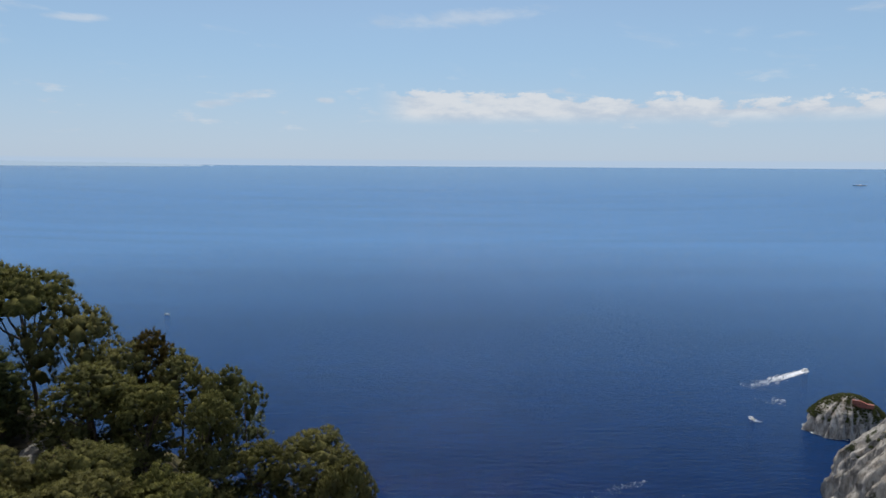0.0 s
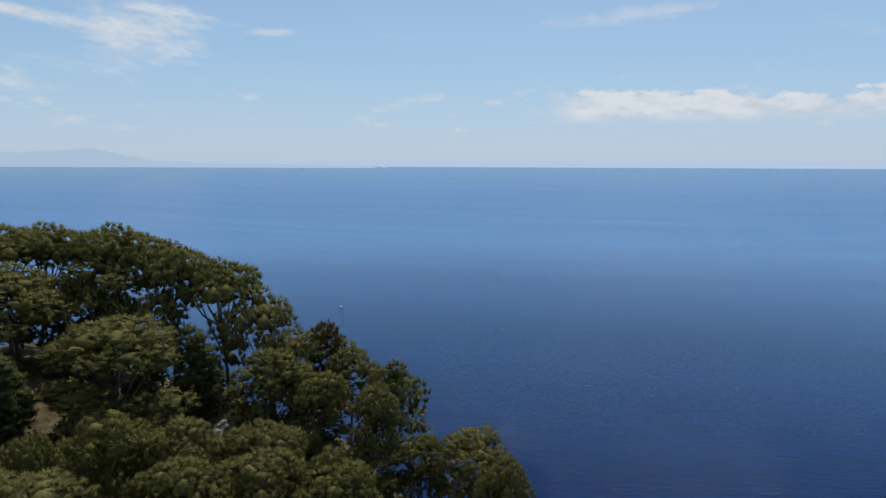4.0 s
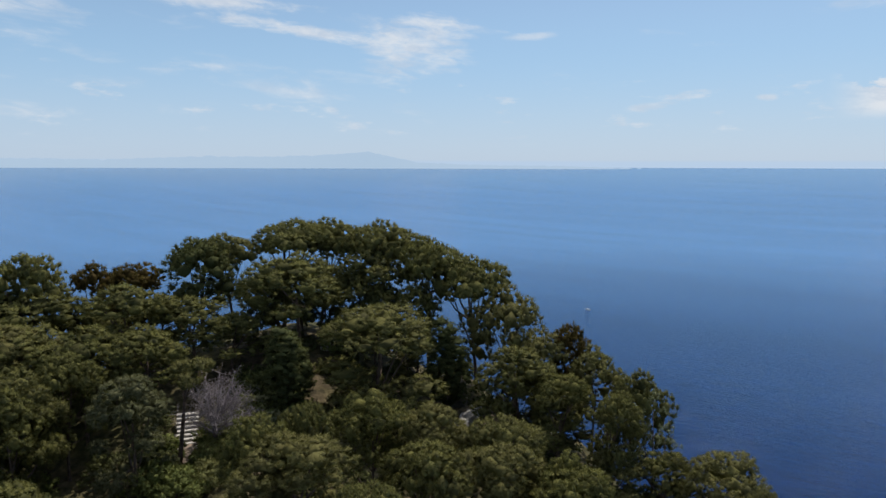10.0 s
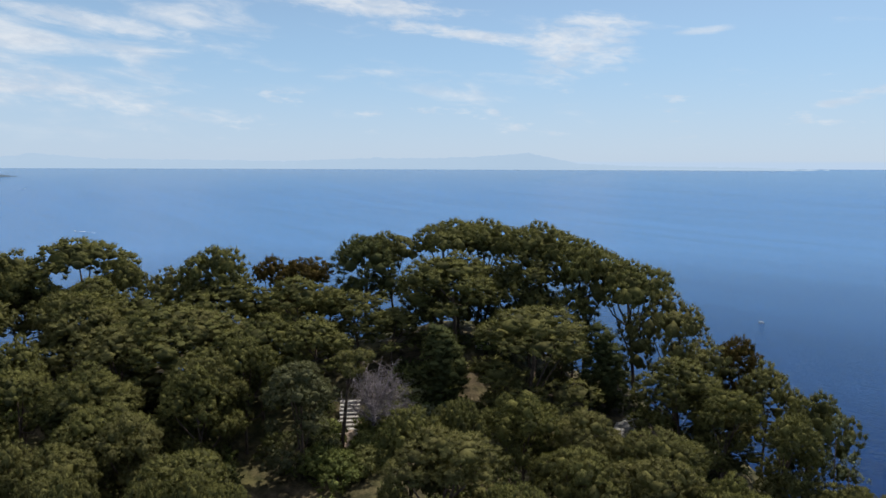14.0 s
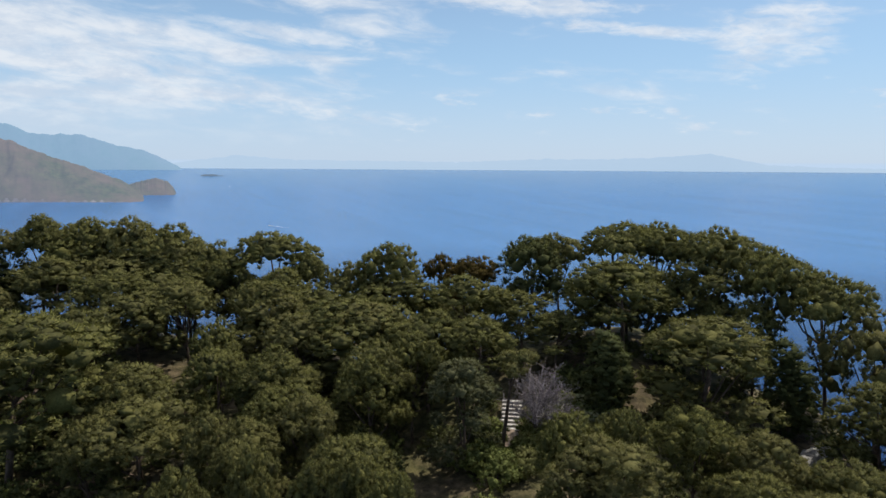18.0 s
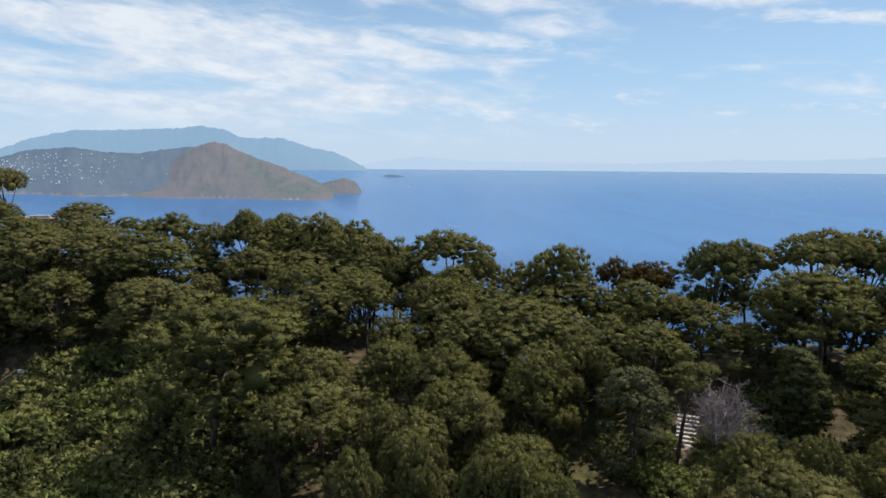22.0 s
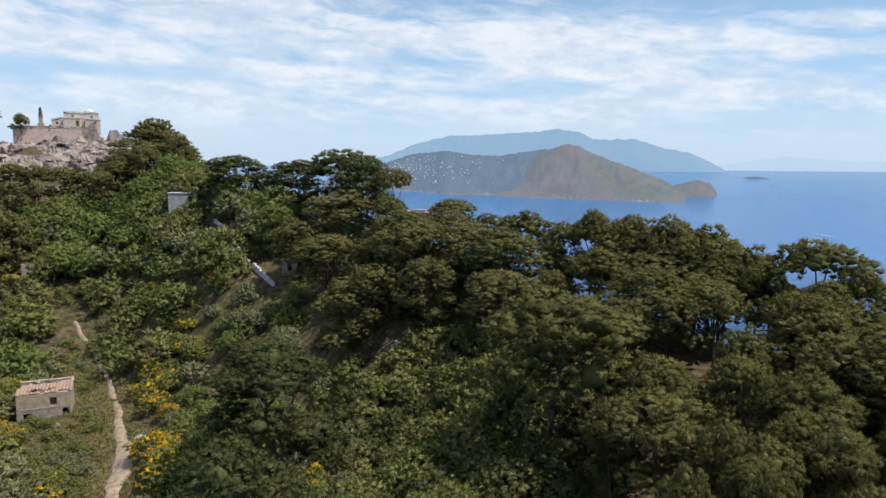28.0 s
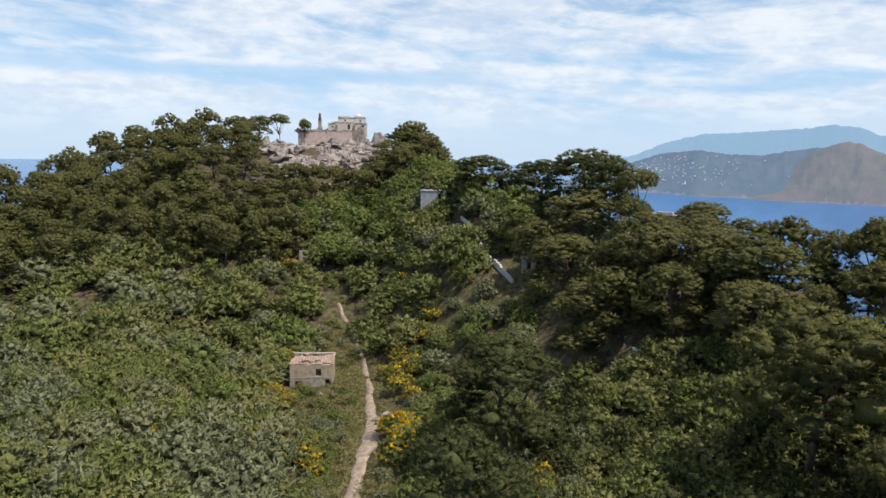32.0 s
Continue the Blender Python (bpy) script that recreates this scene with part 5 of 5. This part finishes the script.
part("parapet", box(bmesh.new(), 0.9, -1.9, 5.55, 2.4, 0.3, 0.5, 0, 0.04), CHALK, cottage)

# the church on its rock, with terrace, wall and statue
CB, CR = 132.8, 240
top = EYE + CR * math.tan(radians(2.75))
c = at(CB, CR, top)
church = thing("church", Matrix.Translation(c) @ pose(0, 0, -0.5, 0, 0, CB - 8), "small cream stone church with white vaulted roofs and a low dome", "church")
wall_with_holes("nave_wall", church, 5.4, 4.0, [(2.1, 2.7, 2.6, 3.4)], 5.0, CREAM, Matrix.Translation((-1.0, 0.5, 0)), low=-2.5)
wall_with_holes("tower_wall", church, 3.6, 4.1, [(0.4, 1.3, 0, 1.9), (1.9, 2.5, 2.6, 3.3)], 4.2, CREAM, Matrix.Translation((3.5, 0.2, 0)), low=-2.5)
wall_with_holes("porch_wall", church, 4.6, 2.3, [(3.4, 4.3, 0, 1.7)], 1.4, CREAM, Matrix.Translation((-1.4, -2.7, 0)), low=-2.5)
wall_with_holes("chapel_wall", church, 3.9, 2.0, [(2.4, 3.0, 0.7, 1.4)], 2.4, CREAM, Matrix.Translation((4.3, -3.1, 0)), low=-2.5)
wall_with_holes("vestry_wall", church, 3.4, 1.9, [(1.2, 1.8, 0.6, 1.3)], 3.4, CREAM, Matrix.Translation((-5.3, -0.4, 0)), low=-2.5)
for name, x, y, z, w, d, tilt in (("nave_roof", -1.0, 0.5, 4.12, 5.7, 5.3, 2.5), ("porch_roof", -1.4, -2.7, 2.4, 4.8, 1.6, 0), ("chapel_roof", 4.3, -3.1, 2.12, 4.2, 2.7, 2), ("vestry_roof", -5.3, -0.4, 2.25, 3.8, 3.7, -13), ("tower_roof", 3.5, 0.2, 4.2, 3.9, 4.5, 0)):
    bm = bmesh.new()
    lines = []
    for v in (-0.5, 0.5):
        lines.append([bm.verts.new(((q / 8 - 0.5) * w, v * d, 0.22 + 0.16 * math.sin(math.pi * q / 8))) for q in range(9)] + [bm.verts.new((s * w, v * d, -0.1)) for s in (0.5, -0.5)])
    for q in range(11):
        bm.faces.new((lines[0][q], lines[0][(q + 1) % 11], lines[1][(q + 1) % 11], lines[1][q]))
    bm.faces.new(lines[0][::-1])
    bm.faces.new(lines[1])
    bmesh.ops.transform(bm, matrix=pose(x, y, z, 0, tilt), verts=bm.verts)
    part(name, bm, CHALK, church, "white rendered roof")
bm = bmesh.new()
bmesh.ops.create_uvsphere(bm, u_segments=18, v_segments=9, radius=1.35, matrix=Matrix.Translation((2.9, 0.2, 4.4)) @ Matrix.Diagonal((1, 1, 0.8, 1)))
part("dome", bm, CHALK, church, "white rendered dome")
# dark panel set in the arch, standing in for the shade within
part("door_leaf", box(bmesh.new(), 2.55, -1.6, 0.9, 0.9, 0.1, 1.9), DARK, church, "dark panel for the shade inside a doorway")
# pedestal and statue beside it
c = at(135.2, 238, top - 0.4)
pedestal = thing("pedestal", Matrix.Translation(c) @ pose(0, 0, 0, 0, 0, 130), "tall pale stone pedestal beside a church", "pedestal")
part("plinth", box(bmesh.new(), 0, 0, 0.2, 1.7, 1.7, 0.8, 0, 0.05), WALLSTONE, pedestal)
part("shaft", box(bmesh.new(), 0, 0, 1.5, 1.05, 1.05, 2.0, 0, 0.05), WALLSTONE, pedestal)
part("cap", box(bmesh.new(), 0, 0, 2.6, 1.35, 1.35, 0.25, 0, 0.05), WALLSTONE, pedestal)
bm = bmesh.new()
for z, rr in ((0.35, 0.56), (0.95, 0.48), (1.5, 0.42), (1.95, 0.40), (2.35, 0.22)):
    bmesh.ops.create_uvsphere(bm, u_segments=8, v_segments=6, radius=rr, matrix=Matrix.Translation((0, 0, z)) @ Matrix.Diagonal((1, 1, 1.2, 1)))
me = bpy.data.meshes.new("statue")
bm.to_mesh(me)
bm.free()
me.materials.append(plain("dark_bronze", (0.035, 0.037, 0.035), (0.09, 0.09, 0.08), 3.0, 0.6))
st = new("statue", me)
st.matrix_world = Matrix.Translation(c + Vector((0, 0, 2.7)))
tagged(st, "dark bronze statue standing on a tall pedestal", "statue")
# terrace: retaining wall and natural rock below it
c = at(134.0, 232, 0)
terrace = thing("terrace", Matrix.Translation((c.x, c.y, top - 0.3)) @ pose(0, 0, 0, 0, 0, 134.0 - 4), "pinkish plastered terrace wall under a church", "wall")
wall_with_holes("retaining_wall", terrace, 17.5, -1.3, [(10.6, 11.8, -5.4, -3.6)], 1.2, PINKWALL, Matrix.Translation((-3.2, 0, 0)), low=-8)
part("platform", box(bmesh.new(), -1.5, 8.8, -5.4, 20.0, 16.0, 9.6), STRATA, terrace)
part("coping", box(bmesh.new(), -3.2, 0.1, -1.15, 17.8, 1.5, 0.3, 0, 0.05), WALLSTONE, terrace)
# bare strata of limestone over the brow of the hill
V, F, cols, rows = [], [], 110, 70
for i in range(cols + 1):
    for j in range(rows + 1):
        u, v = i / cols, j / rows
        b, r = 129.4 + 10.8 * u, 188 + 50 * v
        q = at(b, r)
        rag = math.sin(math.pi * u) ** 0.5 * min(1, v * 3.5) if 0 < u < 1 else 0
        h = 2.0 * noise.fractal(Vector((q.x * 0.09, q.y * 0.09, 4)), 0.7, 2.1, 6) + 0.6 * v * v + 3.9 * v ** 3 * min(1, max(0, (133.8 - b) / 1.2))
        h = math.floor(h * 1.1) / 1.1 + 0.35 * (h - math.floor(h))
        V.append((q.x, q.y, ground(q.x, q.y) - 1.2 + (h + 1.7) * rag))
        if i and j:
            k = i * (rows + 1) + j
            F.append((k - rows - 2, k - rows - 1, k, k - 1))
tagged(new("rock_face", mesh_of("rock_face", V, F, STRATA)), "bare pinkish-grey limestone strata on the brow of the hill", "rock", kind="structure")
rng = np.random.default_rng(77)
big = []
for i in range(4):
    bm = bmesh.new()
    bmesh.ops.create_icosphere(bm, subdivisions=3, radius=0.5)
    for v in bm.verts:
        k = 1 + 0.9 * noise.fractal(v.co * 2.2 + Vector((i * 5, 0, 0)), 0.7, 2.2, 4)
        v.co = Vector((v.co.x, v.co.y * 0.8, math.floor(v.co.z * k * 9) / 9 * 0.85)) * k
    me = bpy.data.meshes.new("outcrop")
    bm.to_mesh(me)
    bm.free()
    me.materials.append(STRATA)
    for f in me.polygons:
        f.use_smooth = False
    big.append(me)
for i, (b, e, s) in enumerate(((133.4, 2.30, 5.0), (132.6, 2.42, 6.0), (131.7, 2.45, 6.0), (130.8, 2.35, 5.5), (129.9, 2.15, 5.5), (133.0, 1.5, 6.0), (132.0, 1.5, 6.5), (131.0, 1.4, 6.0), (130.1, 1.2, 6.0))):
    r = 235.0 if i < 5 else 229.0     # the natural rock that carries the church
    ob = new("outcrop", big[i % 4])
    ob.matrix_world = Matrix.Translation(at(b, r, EYE + r * math.tan(radians(e - 0.45)) - s * 0.75)) @ pose(0, 0, 0, 0, 0, b + 20 * (i % 3 - 1)) @ Matrix.Diagonal((s * 1.7, s * 1.2, s * 1.5, 1))
    tagged(ob, "tall pale limestone outcrop that carries a church", "rock", "outcrops under the church")
for i in range(34):
    b = rng.uniform(129.8, 140.0)
    r = rng.uniform(186, 231)
    q = spot(b, r)
    s = rng.uniform(2.5, 6.0) * (1.4 if r > 212 else 1.0)
    ob = new("outcrop", big[i % 4])
    ob.matrix_world = Matrix.Translation((q.x, q.y, q.z + s * 0.1)) @ pose(0, 0, 0, 0, 0, rng.uniform(0, 360)) @ Matrix.Diagonal((s * 1.5, s, s * 0.5, 1))
    tagged(ob, "grey weathered limestone outcrop on the hilltop", "rock", "outcrops under the church")
for i in range(10):                  # the broken rock edge of the terrace
    u = i / 9
    q = at(136.95 - 3.9 * u + rng.normal() * 0.08, 232.6, top - 1.35 + rng.normal() * 0.15)
    s = rng.uniform(1.4, 2.2)
    ob = new("outcrop", big[i % 4])
    ob.matrix_world = Matrix.Translation(q) @ pose(0, 0, 0, 0, 0, 134 + rng.uniform(-20, 20)) @ Matrix.Diagonal((s * 1.3, s * 0.8, s * 0.5, 1))
    tagged(ob, "dark weathered limestone ledge on the terrace edge", "rock", "outcrops under the church")

# ---- shrubs, dead tree, undergrowth ----


def make_shrub(seed, mat, tall, wide, label, clumps=7, count=46, per=9, blade=0.32, width=0.16, flowers=None, category="shrub"):
    rng = np.random.default_rng(seed)
    ob = thing("shrub", Matrix.Identity(4), label, category, "scrub on the slope")
    lobes = []
    for i in range(clumps):
        a = i * 2.4 + rng.uniform(-0.5, 0.5)
        q = math.sqrt((i + 0.2) / clumps)
        s = wide * rng.uniform(0.30, 0.50)
        lobes.append((math.cos(a) * q * wide * 0.72, math.sin(a) * q * wide * 0.72, tall * (0.95 - 0.42 * q * q + rng.normal() * 0.07) - s * 0.8, s, rng.uniform(0.75, 1.05)))
    part("foliage", foliage("foliage", lobes, count, wide * 0.15 * (44 / count) ** 0.5, per, blade, width, mat, rng, heart=0.46, lump=0.72, up=0.5, flat=0.9, ball=ICO1), None, ob)
    stems = []
    for i in range(3):
        t = Vector(lobes[i * 3 % clumps][:3])
        stems.append([(Vector((t.x * 0.1, t.y * 0.1, -0.3)), 0.06), (t * 0.5, 0.045), (t, 0.02)])
    part("stem", tubes("stem", stems, BARK, 4), None, ob)
    if flowers:
        part("blossom", foliage("blossom", [(x, y, z + 0.06, s * 1.12, f) for x, y, z, s, f in lobes[:max(5, clumps * 3 // 4)]], 30, 0.15, 12, 0.2, 0.15, flowers, rng, up=1.0, heart=0.2, ball=ICO1), None, ob, "bright yellow broom blossom")
    return ob


SHRUBS = [make_shrub(101 + i, m, 2.4, 1.9, l) for i, (m, l) in enumerate([
    (SHRUB, "dense green shrub on the slope"), (SHRUB, "dense green shrub on the slope"), (OLIVE, "grey-green shrub with narrow leaves"), (OLIVE, "grey-green shrub with narrow leaves"),
    (FRESH, "bright green leafy bush on the slope"), (SHRUB, "dark green bush beside the path"), (DARKPINE, "dark evergreen bush in the scrub")])]
MIDSHRUBS = [make_shrub(201 + i, m, 2.4, 1.9, l, clumps=9, count=80, per=10, blade=0.26, width=0.12) for i, (m, l) in enumerate([
    (SHRUB, "dense green shrub on the slope"), (OLIVE, "grey-green shrub with narrow leaves"), (FRESH, "bright green leafy bush on the slope"), (SHRUB, "dark green bush beside the path")])]
BROOMS = [make_shrub(131 + i, SHRUB, 1.9, 1.5, "broom bush covered in yellow blossom", flowers=BROOM) for i in range(2)]
BROADLEAF = [make_shrub(171 + i, FRESH, 2.4, 1.5, "bright green broad-leaved tree below the pines", clumps=14, count=110, per=9, blade=0.2, width=0.13) for i in range(2)]
DRYBUSH = make_shrub(141, GRASS, 1.2, 1.3, "dry tawny bush among the greenery")
NEARSHRUB = [make_shrub(151 + i, m, 2.4, 1.9, l, clumps=11, count=140, per=16, blade=0.22, width=0.09) for i, (m, l) in enumerate([
    (SHRUB, "dense green shrub on the slope"), (OLIVE, "grey-green shrub with narrow leaves"), (FRESH, "bright green leafy bush on the slope")])]


lone, scrub = 0, []


def bush(kind, b, r, size, sink=0.15, alone=False):
    p = spot(b, r, sink)
    s = size / 2.4
    m = (Matrix.Translation(p) @ pose(0, 0, 0, 0, 0, random.uniform(0, 360)) @ Matrix.Diagonal((s * random.uniform(0.9, 1.25), s * random.uniform(0.9, 1.25), s, 1)))
    global lone
    if alone and lone < 290:
        lone += 1
        copy_thing(kind, m)
    else:
        scrub.append((kind, m))


PB, PR, PW = (np.array(q) for q in zip(*PATHLINE))


def open_ground(b, r):
    """True on the path, before the house and inside the buildings."""
    if 50 < r < 138:
        off = math.radians(abs(b - np.interp(r, PR, PB))) * r
        if off < np.interp(r, PR, PW) * 0.5 + 1.5:
            return True
    if math.radians(abs(b - HB)) * r < 4.4 and 98 < r < 109.5:
        return True
    if 135.6 < b < 141.6 and 149 < r < 158:
        return True
    if 54.2 < b < 57.3 and 47 < r < 64:
        return True
    if 118.6 < b < 122.6 and -7 < r - np.interp(b, (118.9, 120.5, 122.3), (114.5, 121, 133)) < 3:
        return True
    return any(math.radians(abs(b - q)) * r < w and abs(r - s) < w for q, s, w in ((125.65, 152, 3.4), (117.5, 116, 2.5), (119.9, 120, 3), (124.0, 140, 2.0)))


random.seed(5)
for i in range(1900):
    b, r = random.uniform(107, 161), 36 + 138 * random.random() ** 0.8
    edge = 124 - 0.07 * r if r < 100 else 126
    if r > 76:
        edge = 117.0
    if b < edge - 9 or (b < edge and random.random() < 0.6) or open_ground(b, r) or (r < 62 and 116.5 < b < 124):
        continue
    patch = noise.noise(Vector((b * 0.16, r * 0.06, 1)))
    if r > 70 and random.random() < 0.12:
        bush(DRYBUSH, b, r, random.uniform(1.0, 2.0))
        continue
    if b < 132 and r > 96:
        patch += 0.18
    pool = SHRUBS[:2] + [SHRUBS[5]] + SHRUBS[:1] if patch < -0.05 else (SHRUBS[2:4] + SHRUBS[5:6] if patch < 0.3 else [SHRUBS[4], SHRUBS[0], SHRUBS[4], SHRUBS[6]])
    size = (random.uniform(1.2, 2.4) if random.random() < 0.55 else random.uniform(2.6, 4.8)) * (1.2 if b > 139 else 1.0)
    if b < 139 and r < 130:
        size = min(size, 3.0)
    if 50 < r < 138 and math.radians(abs(b - np.interp(r, PR, PB))) * r < 6 or (abs(b - HB) < 4 and 84 < r < 106):
        size = min(size * 0.6, 1.3)
    if r < 62:
        bush(random.choice(NEARSHRUB), b, r, size, alone=True)
    elif r < 112:
        bush(MIDSHRUBS[0 if patch < -0.05 else random.choice((1, 3, 1)) if patch < 0.3 else random.choice((2, 0, 2, 3))], b, r, size)
    else:
        bush(random.choice(pool), b, r, size)
for i in range(170):                 # low bushes on the rough grass beside the path
    r = random.uniform(60, 101)
    off = random.uniform(1.4, 11.0)
    b = float(np.interp(r, PR, PB)) + math.degrees((off + np.interp(r, PR, PW) * 0.5) / r)
    bush(random.choice((SHRUBS[0], SHRUBS[2], DRYBUSH, DRYBUSH, MIDSHRUBS[1], MIDSHRUBS[2], MIDSHRUBS[3])), b, r, random.uniform(0.6, 1.7), alone=False)
for i in range(70):                  # broad-leaved trees on the shoulder under the pines
    b, r = random.uniform(123.5, 138), random.uniform(150, 174)
    if not open_ground(b, r):
        bush(random.choice((BROADLEAF[0], BROADLEAF[1], BROADLEAF[0])), b, r, random.uniform(4.5, 7.5), 0.5)
for i in range(120):                 # small broad-leaved trees below the church hill
    b, r = random.uniform(118, 161), random.uniform(112, 176)
    if (b > 131 and r < 150 and random.random() < 0.6) or open_ground(b, r):
        continue
    bush(random.choice((SHRUBS[4], SHRUBS[0], SHRUBS[1], SHRUBS[5])), b, r, random.uniform(4.0, 6.5), 0.5)
for b, r, n in ((141.2, 77, 7), (139.5, 78, 5), (138.7, 95, 5), (139.0, 99, 4), (128.0, 80, 6), (128.2, 74, 5), (129.2, 100, 4), (127.6, 105, 4), (129.2, 150, 8), (127.5, 146, 5), (138.0, 153, 7), (152.5, 130, 4),
                (155.0, 118, 4), (115.2, 58, 4), (114.3, 55, 3), (133.0, 158, 3), (146.0, 96, 2), (137.9, 78, 4), (139.9, 103, 6), (138.6, 110, 4), (127.6, 75, 6), (127.8, 130, 7), (124.2, 124, 3), (126.3, 111, 3), (128.6, 108, 4), (147.6, 87, 6), (136.4, 76, 3), (127.2, 95, 3)):
    for i in range(n):
        bush(random.choice(BROOMS), b + random.uniform(-0.9, 0.9), r + random.uniform(-4, 4), random.uniform(1.8, 3.0), -0.35, alone=r < 110)
for b, r in ((124.8, 147), (125.4, 146), (126.1, 147), (124.2, 150), (126.9, 149), (125.7, 144), (126.7, 146), (125.0, 143.5)):
    bush(SHRUBS[1], b, r, 3.6, -0.3)
for b, r, size in ((56.9, 53, 1.6), (57.6, 54.5, 2.0), (58.2, 53, 2.4), (54.6, 54.5, 1.8), (53.6, 55, 2.2), (57.4, 57, 2.0), (54.2, 52.5, 2.4), (55.6, 52.6, 2.0), (56.6, 51.4, 2.6), (52.6, 57, 2.2), (51.6, 55.5, 2.4)):
    bush(NEARSHRUB[int(b * 10) % 2], b, r, size)
for b, r, size in ((108.4, 47, 2.6), (109.6, 45, 2.2), (112.6, 53, 3.2), (110.8, 54, 2.8), (114.5, 50, 2.4), (106.2, 52, 3.0), (104.0, 54, 2.6), (112.0, 46, 2.2), (115.6, 44, 2.0), (107.2, 57, 2.6), (109.2, 59, 2.4)):
    bush(NEARSHRUB[2 if b in (108.4, 109.6, 112.6) else 0], b, r, size)
for i in range(90):                  # low growth over the bare soil at the hollow's far side
    bush(random.choice((SHRUBS[6], SHRUBS[0], SHRUBS[1])), random.uniform(96, 109), random.uniform(58, 84), random.uniform(1.8, 3.2))
for i in range(26):                  # and beside the dead tree
    bush(random.choice((SHRUBS[6], SHRUBS[0], SHRUBS[2])), random.uniform(46.5, 51.5), random.uniform(56, 66), random.uniform(1.2, 2.2))
for i in range(170):                 # undergrowth in the hollow, its shade put into dark leaf colour
    bush(random.choice((SHRUBS[6], SHRUBS[6], SHRUBS[0])), random.uniform(91, 117), random.uniform(42, 82), random.uniform(1.6, 3.2))
# low growth under and between the pines, mostly dark-leaved for the gaps' shade
for i in range(760):
    b, r = random.uniform(4, 118), 33 + 71 * random.random() ** 1.4
    if r > np.interp(b, LAND[:, 0], LAND[:, 3]) + 2 or open_ground(b, r):
        continue
    bush(random.choice((SHRUBS[0], SHRUBS[6], SHRUBS[6], SHRUBS[6])), b, r, random.uniform(0.8, 2.2))
joined("scrub", scrub, "dense green Mediterranean scrub covering the slope", "scrub")
for kind in SHRUBS + BROADLEAF + MIDSHRUBS + BROOMS + [DRYBUSH] + NEARSHRUB:
    for o in (*kind.children, kind):
        bpy.data.objects.remove(o)

# the bare grey tree by the steps
rng = np.random.default_rng(9)
base = spot(53.6, 56.2)
dead = thing("dead_tree", Matrix.Translation(base), "bare grey dead tree with fine twigs beside stone steps", "tree")
part("trunk", tubes("trunk", [[((0, 0, -0.5), 0.26), ((0.1, 0.1, 1.5), 0.21), ((0.0, 0.2, 2.8), 0.17)]], BARK, 8), None, dead)
for i in range(22):
    a = i * 2.4
    q = math.sqrt((i + 0.5) / 22)
    tip = Vector((0.5 + math.cos(a) * 3.2 * q, 0.4 + math.sin(a) * 3.2 * q, 6.9 - 3.0 * q * q + rng.normal() * 0.3))
    root = Vector((0.05, 0.15, rng.uniform(1.6, 2.8)))
    lines = [[(root, 0.07), (root.lerp(tip, 0.5) + Vector((0, 0, -0.2)), 0.045), (tip, 0.012)]]
    for j in range(30):
        o = root.lerp(tip, rng.uniform(0.3, 1.0)) + Vector((0, 0, -0.1))
        e = o + Vector(rng.normal(size=3) * 0.5 + np.array([math.cos(a), math.sin(a), -0.1]) * 0.35)
        lines.append([(o, 0.022), (o.lerp(e, 0.5) + Vector(rng.normal(size=3) * 0.08), 0.015), (e, 0.008)])
        for q2 in range(3):
            f = o.lerp(e, rng.uniform(0.4, 1))
            lines.append([(f, 0.013), (f + Vector(rng.normal(size=3) * 0.3), 0.006)])
    part("branch", tubes("branch", lines, DEAD, 3), None, dead)

# a slim dark trunk leaning up beside the steps
lean = thing("leaning_pine", Matrix.Translation(spot(56.3, 55.6)), "slim dark pine trunk leaning beside stone steps", "tree")
part("trunk", tubes("trunk", [[((0, 0, -0.4), 0.22), ((0.12, 0.2, 1.8), 0.17), ((0.1, 0.5, 4.0), 0.14), ((0.3, 0.7, 6.4), 0.09)]], BARK, 8), None, lean)
for x, y, z in ((1.4, 0.2, 7.2), (-0.8, 0.9, 7.6), (0.6, 1.8, 7.9)):
    part("limb", tubes("limb", [[((0.2, 0.6, 5.2), 0.08), ((x * 0.6, 0.5 + y * 0.5, z - 0.8), 0.05), ((x, y, z), 0.02)]], BARK, 5), None, lean)
part("crown", foliage("crown", [(1.2, 0.4, 7.2, 0.9, 0.6), (-0.6, 0.9, 7.6, 0.9, 0.6), (0.6, 1.7, 7.9, 1.0, 0.6)], 70, 0.28, 26, 0.2, 0.08, PINE, np.random.default_rng(64)), None, lean)

# grass and litter over the open slope
pts = []
rng = np.random.default_rng(21)
for i in range(2600):
    b, r = rng.uniform(112, 160), rng.uniform(45, 150)
    if open_ground(b, r) and not (math.radians(abs(b - HB)) * r < 5.5 and 92 < r < 101):
        continue
    p = spot(b, r)
    pts.append((p.x, p.y, p.z, rng.uniform(0.5, 1.1), 0.25))
tagged(new("grass", tufts("grass", pts, 14, 0.45, 0.07, GRASS, rng, up=1.2)), "dry tawny grass between the shrubs", "grass", kind="stuff")
pts = []
for i in range(2600):                # a thicker sward beside the path and below the house
    r = rng.uniform(54, 128)
    off = rng.normal() * 4.0 + (2.5 if r > 84 else 0.0)
    if abs(off) > np.interp(r, PR, PW) * 0.5 + 0.1:
        p = spot(np.interp(r, PR, PB) + math.degrees(off / r), r)
        pts.append((p.x, p.y, p.z, rng.uniform(0.5, 1.0), 0.35))
tagged(new("sward", tufts("sward", pts, 34, 0.40, 0.09, SWARD, rng, up=1.2)), "rough green and yellow grass beside the path", "grass", kind="stuff")
